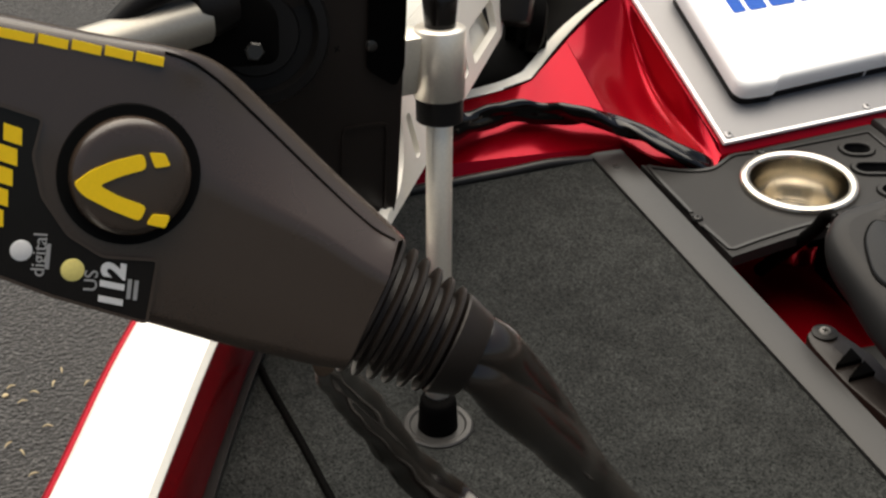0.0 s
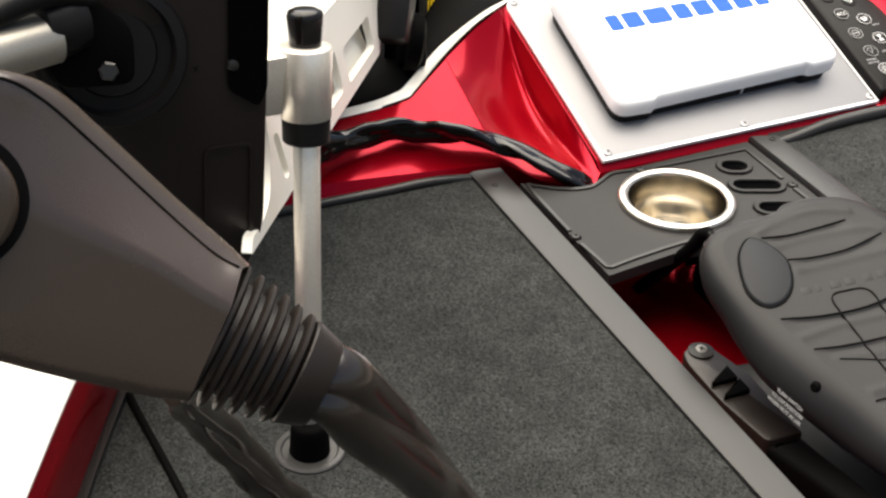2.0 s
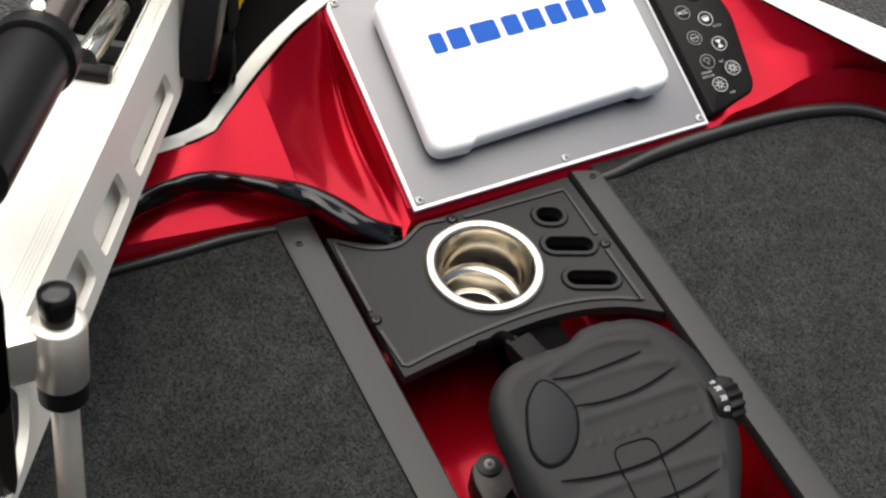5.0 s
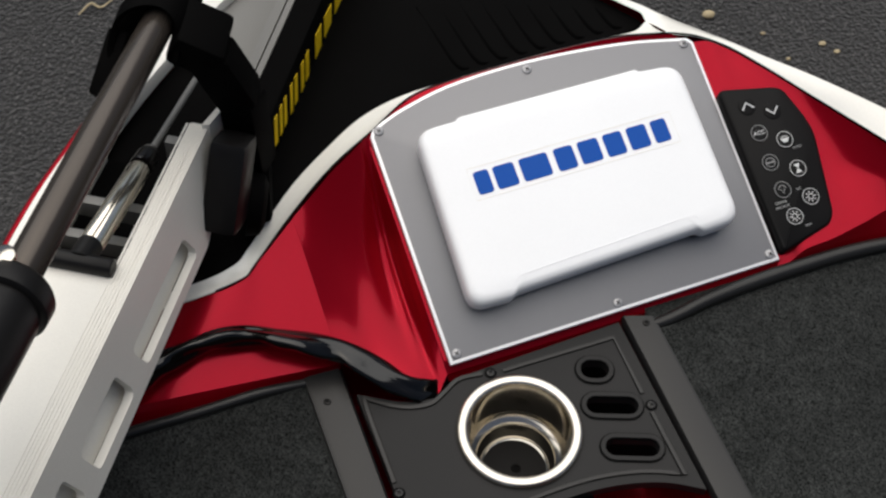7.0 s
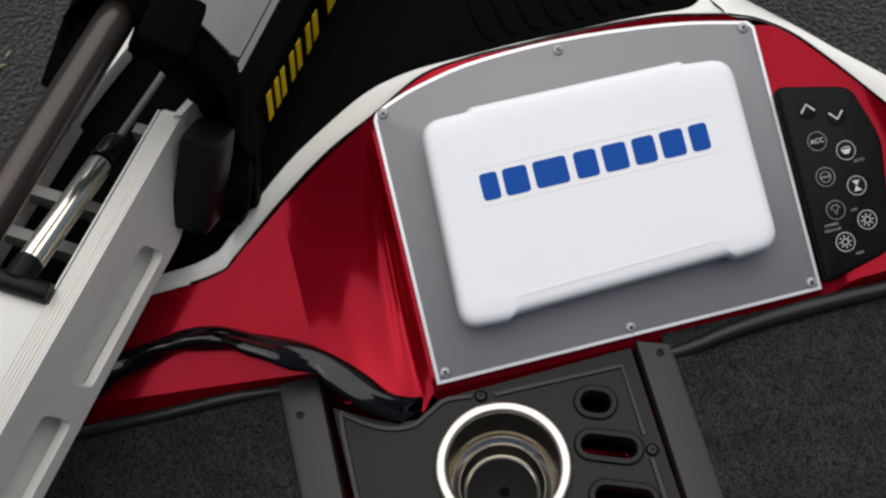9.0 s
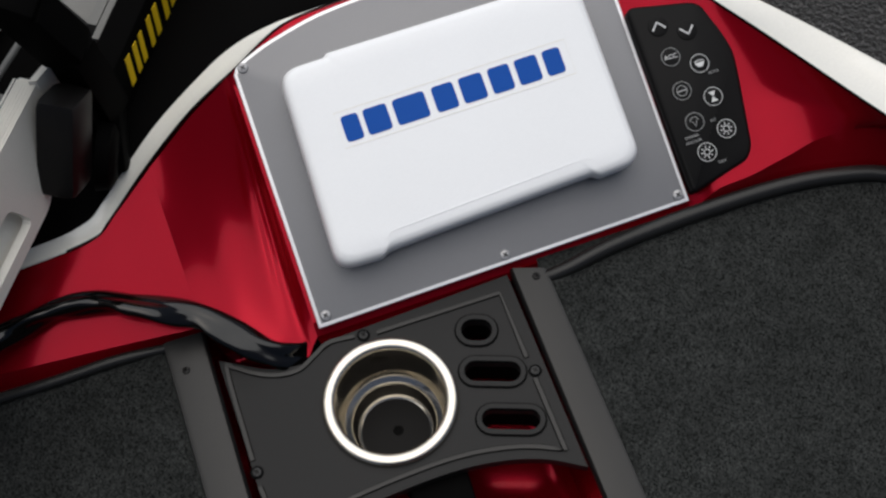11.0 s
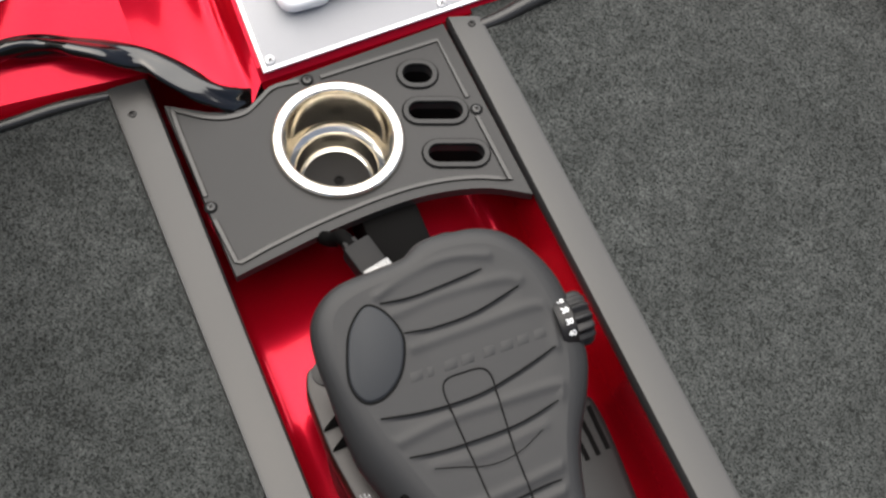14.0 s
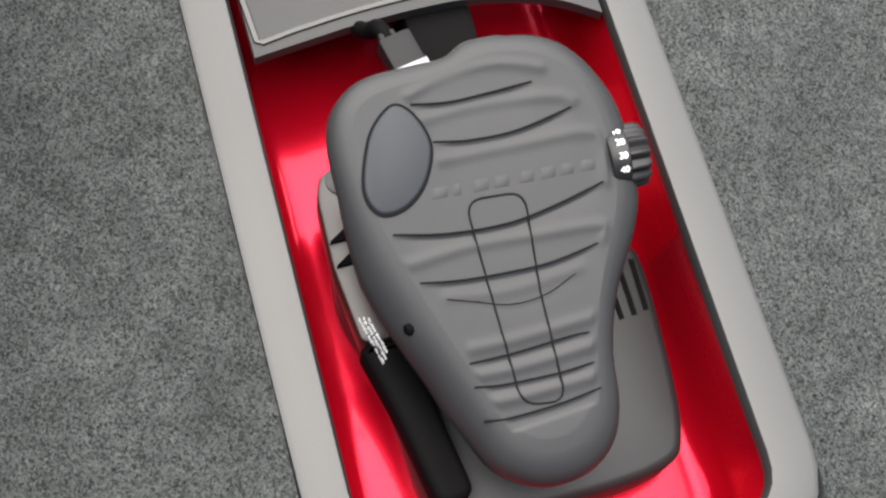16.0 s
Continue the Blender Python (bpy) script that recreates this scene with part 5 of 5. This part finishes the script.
stroke(bm, rounded([(-0.394, 0.188), (-0.364, 0.188), (-0.364, 0.272), (-0.394, 0.272)], 0.006), 0.002, 0.012, 0.0135, basis((-0.010, -0.135, 0), (1, 0, 0), (0, 0, 1), (0, -1, 0)), closed=True)
part("molded_frame", bm, COVER_BROWN, aft)
bm = bmesh.new()
lathe(bm, (-0.458, -0.11, 0.336), (-0.462, -0.19, 0.357), [(0, 0.046), (0.035, 0.046), (0.042, 0.043), (0.043, 0.037), (0.036, 0.035), (0.036, 0.027), (0.040, 0.025), (0.040, 0.010)], 56)
disc = part("pivot_disc", bm, BLACK, motor, "round black pivot hub")
bm = bmesh.new()
slab(bm, rounded([(-0.030, -0.018), (0.014, -0.020), (0.016, 0.012), (-0.004, 0.034), (-0.040, 0.040), (-0.046, 0.020)], 0.009), -0.010, 0.010, basis((-0.468, -0.165, 0.357), (1, 0, 0), (0, 0.3, 0.95), (0, -0.95, 0.3)), chamfer=0.004)
part("latch", bm, BLACK_MATTE, disc, "black latch")
bm = bmesh.new()
lathe(bm, (-0.4695, -0.176, 0.350), (-0.470, -0.19, 0.3545), [(0, 0.0060), (0.003, 0.0060), (0.0042, 0.0048), (0.0042, 0.003)], 6)
part("bolt", bm, BOLT_DULL, disc)
bm = bmesh.new()
lathe(bm, (-0.498, -0.170, 0.372), (-0.560, -0.190, 0.370), [(0, 0.0150), (0.045, 0.0146), (0.070, 0.0142), (0.085, 0.0138)], 32)
part("tilt_tube", bm, TUBE_END, motor, "bare metal tube", smooth=60)
bm = bmesh.new()
lathe(bm, (-0.482, -0.160, 0.378), (-0.545, -0.180, 0.376), [(0, 0.018), (0.012, 0.020), (0.024, 0.017), (0.026, 0.012)], 28)
part("tube_socket", bm, BLACK, motor)
bm = bmesh.new()
tube(bm, [(-0.475, -0.165, 0.392), (-0.500, -0.172, 0.400), (-0.530, -0.178, 0.392), (-0.552, -0.182, 0.378)], [0.008, 0.009, 0.008, 0.006], 24, 12)
part("tilt_guard", bm, BLACK, motor)

# the aft cover and the pivot hub lean with the mount
AFT_SET = Matrix(((1.01, -0.02188, 0.03563, 0.018082), (0.022533, 1.0104, -0.018225, 0.035069), (-0.035221, 0.019004, 1.0101, -0.024688), (0, 0, 0, 1)))
HUB_SET = Matrix(((0.99914, -0.021645, 0.035248, 0.013416), (0.022291, 0.99959, -0.018029, 0.028822), (-0.034843, 0.018799, 0.99922, -0.019636), (0, 0, 0, 1)))
for ob in [o for o in (aft, *aft.children)]:
    ob.data.transform(AFT_SET)
for ob in [o for o in motor.children if o.name.split(".")[0] in ("pivot_disc", "tilt_tube", "tube_socket", "tilt_guard")] + list(disc.children):
    ob.data.transform(HUB_SET)

# ---- motor head ----
head = thing("motor_head", "dark gray plastic trolling motor head with yellow print", "motor head", (-0.54, -0.44, 0.40))
HM = basis((-0.54, -0.472, 0.43), (1, 0, 0), Vector((0, 0.31, 0.951)).normalized(), Vector((0, -0.951, 0.31)).normalized())
HEAD_KEYS = (
    # top edge, lid seam, crease, lower edge, fall at the seam
    ((-0.215, 0.137), (-0.217, 0.131), (-0.225, 0.100), (-0.240, 0.062), 0.004),
    ((-0.130, 0.107), (-0.131, 0.102), (-0.145, 0.065), (-0.165, 0.022), 0.004),
    ((-0.068, 0.0851), (-0.069, 0.0825), (-0.085, 0.045), (-0.105, -0.010), 0.004),
    ((-0.034, 0.0742), (-0.0355, 0.0725), (-0.055, 0.034), (-0.071, -0.0285), 0.006),
    ((-0.017, 0.0651), (-0.0205, 0.0625), (-0.032, 0.024), (-0.050, -0.039), 0.012),
    ((0.000, 0.046), (-0.004, 0.0435), (-0.012, 0.0105), (-0.027, -0.0506), 0.018),
    ((0.027, 0.0126), (0.0225, 0.0108), (0.014, -0.0065), (-0.005, -0.0605), 0.020),
    ((0.045, -0.0085), (0.040, -0.0095), (0.032, -0.0225), (0.010, -0.0674), 0.017),
    ((0.054, -0.0199), (0.0515, -0.0185), (0.045, -0.0335), (0.022, -0.0715), 0.014),
)
HN = 72
h_top, h_seam, h_crease, h_low = [smooth_line([(*k[i], k[4]) for k in HEAD_KEYS], HN) for i in range(4)]
def at_depth(p, d):
    """The point that lies d behind p's place on the face, along the slant of the shell."""
    return HM @ Vector((p.x + 0.245 * d, p.y - 0.28 * d, -d))
rings, seam_line = [], []
for k, (tp, sm, cr, lo_) in enumerate(zip(h_top, h_seam, h_crease, h_low)):
    drop, deep = tp.z, 0.085 - 0.025 * k / HN
    up = (tp - lo_).to_2d().normalized().to_3d()
    tp = tp + up * 0.0025 * min(1.0, k / 40)
    ring = [HM @ Vector((*(lo_ + up * 0.012).to_2d(), -deep)), HM @ Vector((*(lo_ + up * 0.002).to_2d(), -deep + 0.012)), HM @ Vector((*lo_.to_2d(), -0.03)), HM @ Vector((*lo_.to_2d(), -0.006)), HM @ Vector((*(lo_ + up * 0.0012).to_2d(), -0.0025)), HM @ Vector((*(lo_ + up * 0.0035).to_2d(), -0.0006)), HM @ Vector((*(lo_ + up * 0.007).to_2d(), 0.0))]
    for f in (0.4, 0.7, 0.9, 1.0):
        ring.append(HM @ Vector((*lo_.lerp(cr, f).to_2d(), 0.0)))
    for f in (0.12, 0.3, 0.5, 0.7, 0.85, 1.0):
        ring.append(at_depth(cr.lerp(sm, f), drop * f**1.15))
    seam_line.append(at_depth(sm, drop - 0.0002))
    ring.append(at_depth(sm.lerp(tp, 0.6), drop + 0.0035))
    ring.append(at_depth(tp, drop + 0.010))
    ring.append(at_depth(tp, drop + 0.030))
    ring.append(HM @ Vector((*(tp - up * 0.014).to_2d(), -deep)))
    rings.append(ring)
bm = bmesh.new()
ring_loft(bm, rings)
shell = part("shell", bm, HEAD, head, smooth=70)
bm = bmesh.new()
tube(bm, seam_line[26::4], [0.0006] * len(seam_line[26::4]), 60, 6)
part("seam", bm, GROOVE, shell)
HD = (-0.0565, 0.027)
bm = bmesh.new()
slab(bm, circle(*HD, 0.0278, 56), -0.002, 0.0010, HM)
part("button_gap", bm, GROOVE, shell)
bm = bmesh.new()
lathe(bm, HM @ Vector((*HD, 0)), HM @ Vector((*HD, 1)), [(0, 0.0235), (0.004, 0.0235), (0.0062, 0.0222), (0.0072, 0.0195), (0.0076, 0.012)], 56)
knob = part("round_cap", bm, HEAD, shell, "round dark cap with yellow mark", smooth=60)
bm = bmesh.new()
M1 = HM @ Matrix.Translation((0, 0, 0.0076))
slab(bm, rounded([(-0.079, 0.0285), (-0.072, 0.0325), (-0.063, 0.035), (-0.051, 0.0362), (-0.0508, 0.030), (-0.061, 0.0288), (-0.0695, 0.0265), (-0.0625, 0.021), (-0.0525, 0.0155), (-0.056, 0.0100), (-0.066, 0.016), (-0.076, 0.0235)], 0.0022, 3), -0.001, 0.0008, M1)
part("mark", bm, YELLOW, knob, "yellow printed mark", smooth=0)
for pts in (((-0.049, 0.0362), (-0.043, 0.035), (-0.0415, 0.030), (-0.0475, 0.030)), ((-0.0505, 0.0120), (-0.044, 0.0102), (-0.0465, 0.0058), (-0.0535, 0.0085))):
    bm = bmesh.new()
    slab(bm, rounded(list(pts), 0.001, 3), -0.001, 0.0008, M1)
    part("mark", bm, YELLOW, knob, "yellow printed mark", smooth=0)
# glossy label below the cap
lab = [(-0.15, 0.075), (-0.103, 0.062), (-0.086, 0.0535), (-0.0915, 0.040), (-0.0905, 0.024), (-0.083, 0.0075), (-0.071, -0.0035), (-0.050, -0.0085), (-0.0575, -0.0335), (-0.092, -0.016), (-0.17, 0.032)]
bm = bmesh.new()
slab(bm, rounded(lab, 0.002, 3), -0.004, 0.0008, HM)
label = part("label", bm, BLACK_GLOSS, shell, "glossy black label")
bm = bmesh.new()
stroke(bm, rounded(lab, 0.002, 3), 0.0012, 0.0, 0.0016, HM, closed=True)
part("label_edge", bm, HEAD, label)
for i in range(6):
    bm = bmesh.new()
    q = Matrix.Translation((-0.0975 - 0.0028 * i, 0.0495 - 0.0075 * i, 0.0008)) @ Matrix.Rotation(radians(-108), 4, "Z")
    slab(bm, [(-0.0034, -0.004), (0.0030, -0.003), (0.0042, 0.004), (-0.0022, 0.003)], -0.0003, 0.0004, HM @ q)
    part("print_block", bm, YELLOW, label, "yellow printed block", smooth=0)
for (x, y, r), mt in (((-0.101, 0.004, 0.0042), PRINT), ((-0.083, -0.007, 0.0046), PALE_YELLOW)):
    bm = bmesh.new()
    slab(bm, circle(x, y, r, 24), 0.0, 0.0013, HM, chamfer=0.0004)
    part("dot", bm, mt, label, "pale round mark")
turn = Matrix.Rotation(radians(77), 4, "Z")
lettering("number", "112", 0.0125, HM @ Matrix.Translation((-0.0685, -0.0165, 0.0010)) @ turn, PRINT, label, bold=0.0006, slant=0.15)
lettering("caption", "US", 0.0075, HM @ Matrix.Translation((-0.0765, -0.0125, 0.0010)) @ turn, PRINT_DIM, label)
lettering("caption", "digital", 0.0075, HM @ Matrix.Translation((-0.0945, 0.0012, 0.0010)) @ turn, PRINT_DIM, label)
for x, y, w in ((-0.0625, -0.0185, 0.008), (-0.0600, -0.0195, 0.008), (-0.0915, 0.0, 0.010)):
    bm = bmesh.new()
    slab(bm, [(-w / 2, -0.0008), (w / 2, -0.0008), (w / 2, 0.0008), (-w / 2, 0.0008)], 0.0, 0.0012, HM @ Matrix.Translation((x, y, 0)) @ turn)
    part("print_bar", bm, PRINT_DIM, label, smooth=0)
# yellow print along the upper edge
for x0, x1 in ((-0.190, -0.150), (-0.1495, -0.112), (-0.1115, -0.084), (-0.0835, -0.072), (-0.0715, -0.060), (-0.0595, -0.0485), (-0.048, -0.037)):
    bm = bmesh.new()
    line = lambda x: 0.0905 - 0.312 * (x + 0.099) - 0.0012
    slab(bm, [(x0, line(x0) - 0.0032), (x1 - 0.001, line(x1) - 0.0034), (x1, line(x1)), (x0 + 0.001, line(x0) + 0.0004)], -0.006, -0.0030, HM)
    part("print_block", bm, YELLOW, shell, "yellow printed block", smooth=0)
# bellows and end sleeve
ba = Vector((-0.4926, -0.4609, 0.3677))
bz = Vector((0.80, -0.46, -0.40)).normalized()
prof = [(-0.0085, 0.0220)]
for i in range(-1, 5):
    r = 0.0312 - 0.0014 * i
    x = 0.0068 * i
    prof += [(x, r - 0.0060), (x + 0.0022, r - 0.0060), (x + 0.0027, r - 0.0012), (x + 0.0034, r), (x + 0.0050, r - 0.0003), (x + 0.0057, r - 0.0016), (x + 0.0062, r - 0.0060)]
prof += [(0.0340, 0.0205), (0.0343, 0.0236), (0.0352, 0.0242), (0.0475, 0.0202), (0.0488, 0.0190), (0.0484, 0.010)]
bm = bmesh.new()
lathe(bm, ba, ba + bz, prof, 48)
part("bellows", bm, RUBBER, head, "black ribbed rubber boot", smooth=35)

# the whole head hangs a little turned
HEAD_SET = Matrix(((0.99911, -0.024803, 0.034196, 0.018578), (0.025387, 0.99954, -0.01676, 0.040935), (-0.033764, 0.017614, 0.99927, -0.028384), (0, 0, 0, 1)))
head.matrix_world = HEAD_SET @ head.matrix_world
bpy.context.view_layer.update()

# ---- cables ----
bm = bmesh.new()
end, bz = HEAD_SET @ (ba + bz * 0.049 - Vector((0, 0, 0.004))), HEAD_SET.to_3x3() @ bz
tube(bm, [end - bz * 0.022, (-0.4072, -0.4614, 0.3271), (-0.3911, -0.4559, 0.3034), (-0.3629, -0.4371, 0.2578), (-0.3251, -0.4076, 0.1926), (-0.2809, -0.3751, 0.1167), (-0.2213, -0.3188, 0.0130), (-0.1813, -0.4088, 0.0120)], [0.0150, 0.0160, 0.0172, 0.0176, 0.0172, 0.0162, 0.0150, 0.013], 200, 72, 0.80, -1.2, 0.06, 0.42, 1.0)
tagged(part("cable_sleeve", bm, SLEEVE, smooth=60), "shiny dark brown plastic sleeve round the motor cables", "cable sleeve")
bm = bmesh.new()
tube(bm, [(-0.4572, -0.3759, 0.2764), (-0.4421, -0.3376, 0.2309), (-0.4215, -0.3044, 0.1812), (-0.3964, -0.2760, 0.1273), (-0.3676, -0.2526, 0.0679), (-0.3345, -0.2285, 0.0120), (-0.3045, -0.2985, 0.0120)], [0.0095, 0.0095, 0.0102, 0.0112, 0.0122, 0.0125, 0.0115], 220, 56, 0.75, 0.6, 0.22, 0.45, 1.0)
tagged(part("cable_sleeve", bm, SLEEVE, smooth=60), "crumpled shiny black plastic cable sleeve hanging to the deck", "cable sleeve")
bm = bmesh.new()
tube(bm, [(-0.31, 0.15, 0.070), (-0.235, 0.178, 0.052), (-0.177, 0.215, 0.046), (-0.133, 0.232, 0.043), (-0.09, 0.234, 0.040), (-0.054, 0.221, 0.036), (-0.013, 0.203, 0.027), (0.018, 0.178, 0.016), (0.043, 0.157, 0.004), (0.058, 0.154, -0.006), (0.078, 0.165, -0.020), (0.10, 0.18, -0.035)], [0.013, 0.013, 0.0130, 0.0120, 0.0140, 0.0145, 0.0130, 0.0120, 0.0112, 0.0105, 0.0090, 0.006], 280, 56, 0.60, 3.4, 0.60, 0.26)
tagged(part("cable_sleeve", bm, SLEEVE_BLACK, smooth=60), "shiny black cable sleeve lying across the red console", "cable sleeve")
bm = bmesh.new()
tube(bm, [(-0.4240, -0.0012, 0.0030), (-0.4205, -0.0526, 0.0020), (-0.4145, -0.1241, 0.0020), (-0.4095, -0.1949, 0.0020), (-0.3969, -0.3247, 0.0020), (-0.3691, -0.4525, 0.0020)], [0.003] * 6, 60, 10)
tagged(part("cord", bm, BLACK_MATTE), "thin black cord lying on the carpet", "cord")

# ---- support rod ----
support = thing("support_rod", "brushed metal support rod with black knob standing on the deck", "support rod", (-0.313, -0.134, 0))
A, B = Vector((-0.3130, -0.1340, 0.0)), Vector((-0.2935, -0.0770, 0.318))
D = (B - A).normalized()
at = lambda z: A + D * (z * 0.975 / D.z)
bm = bmesh.new()
rod(bm, at(0.012), at(0.31), 0.0092, 32)
part("rod", bm, ALU, support, smooth=60)
bm = bmesh.new()
lathe(bm, at(0.257), at(1), [(0, 0.0155), (0.001, 0.0172), (0.0475, 0.0180), (0.0495, 0.0170), (0.0500, 0.010)], 40)
clamp = part("clamp", bm, ALU, support, smooth=60)
bm = bmesh.new()
box(bm, (-0.322, -0.080, 0.277), (0.028, 0.02, 0.042), None, 0.002)
part("clamp_lug", bm, ALU, clamp)
bm = bmesh.new()
lathe(bm, at(0.2405), at(1), [(0, 0.0150), (0.0012, 0.0162), (0.0165, 0.0165), (0.0175, 0.0155)], 36)
part("collar", bm, BLACK, support, "black collar")
bm = bmesh.new()
lathe(bm, at(0.3025), at(1), [(0, 0.0098), (0.003, 0.0104), (0.024, 0.0124), (0.0275, 0.0115), (0.0292, 0.008)], 36)
part("knob", bm, BLACK_GLOSS, support, "black rubber knob", smooth=60)
bm = bmesh.new()
lathe(bm, A + Vector((0, 0, 0.0005)), A + Vector((0, 0, 1)), [(0, 0.0152), (0.003, 0.0148), (0.019, 0.0140), (0.025, 0.0132), (0.027, 0.0115), (0.0275, 0.009)], 36)
part("boot", bm, BLACK_MATTE, support, "black rubber boot")
bm = bmesh.new()
lathe(bm, A + Vector((0, 0, -0.001)), A + Vector((0, 0, 1)), [(0, 0.0262), (0.0025, 0.0262), (0.0036, 0.0250), (0.0036, 0.0215), (0.0022, 0.0200), (0.0020, 0.012)], 48)
part("floor_ring", bm, RING, support, "dull gray floor ring")

# ---- dry grass on the asphalt ----
for x, y, a in ((-0.466, 0.997, 1.5), (-0.422, 1.095, 0.2), (-0.493, 1.038, 0.7), (-0.41, 1.114, 0.8), (-0.455, 1.06, 2.4), (-0.609, 1.066, 0.4), (-0.575, 1.040, 2.6), (-0.596, 1.023, 0.1), (-0.544, 1.053, 1.2), (-0.628, 0.926, 0.7), (-0.610, 0.901, 1.9), (-0.600, 0.846, 0.2), (-0.566, 0.950, 2.9), (-0.527, 1.084, 1.5)):
    bm = bmesh.new()
    c, d = Vector((x, y, GROUND_Z + 0.004)), Vector((math.cos(a), math.sin(a), 0))
    tube(bm, [c - d * 0.008, c + Vector((0, 0, 0.003)), c + d * 0.008], [0.0007, 0.0018, 0.0007], 8, 6)
    tagged(part("dry_grass", bm, STRAW), "dry yellow grass blade on the asphalt", "grass blade", "dry grass on the asphalt")
random.seed(5)
for i in range(16):
    x, y = -0.75 - 0.55 * random.random(), 0.25 + 1.1 * random.random()
    a, l = random.random() * 6.28, 0.02 + 0.05 * random.random()
    bm = bmesh.new()
    c = Vector((x, y, GROUND_Z + 0.003))
    d = Vector((math.cos(a), math.sin(a), 0))
    tube(bm, [c, c + d * l * 0.5 + Vector((0, 0, 0.004)), c + d * l], [0.001, 0.0022, 0.0008], 8, 6)
    tagged(part("dry_grass", bm, STRAW), "dry yellow grass blade on the asphalt", "grass blade", "dry grass on the asphalt")

# ---- pale stones and a twig on the asphalt ----
for x, y, r in ((0.922, 1.141, 0.010), (1.087, 1.021, 0.006), (1.103, 0.997, 0.005), (1.014, 1.007, 0.004), (0.997, 1.074, 0.004), (-0.62, 1.05, 0.005)):
    bm = bmesh.new()
    bmesh.ops.create_icosphere(bm, subdivisions=2, radius=r)
    for v in bm.verts:
        v.co *= 1 + 0.28 * noise.noise(v.co * 140 + Vector((x * 30, y * 30, 0)))
        v.co = Vector((v.co.x * 1.15 + x, v.co.y * 0.9 + y, v.co.z * 0.6 + GROUND_Z + r * 0.45))
    tagged(part("pebble", bm, STRAW), "pale pebble lying on the asphalt", "pebble", "pebbles on the asphalt")
bm = bmesh.new()
tube(bm, [(-0.135, 1.46, GROUND_Z + 0.004), (-0.110, 1.475, GROUND_Z + 0.009), (-0.095, 1.465, GROUND_Z + 0.005), (-0.070, 1.480, GROUND_Z + 0.004)], [0.0015, 0.0024, 0.0022, 0.0012], 20, 6)
tagged(part("twig", bm, STRAW), "dry pale bent twig on the asphalt", "twig")
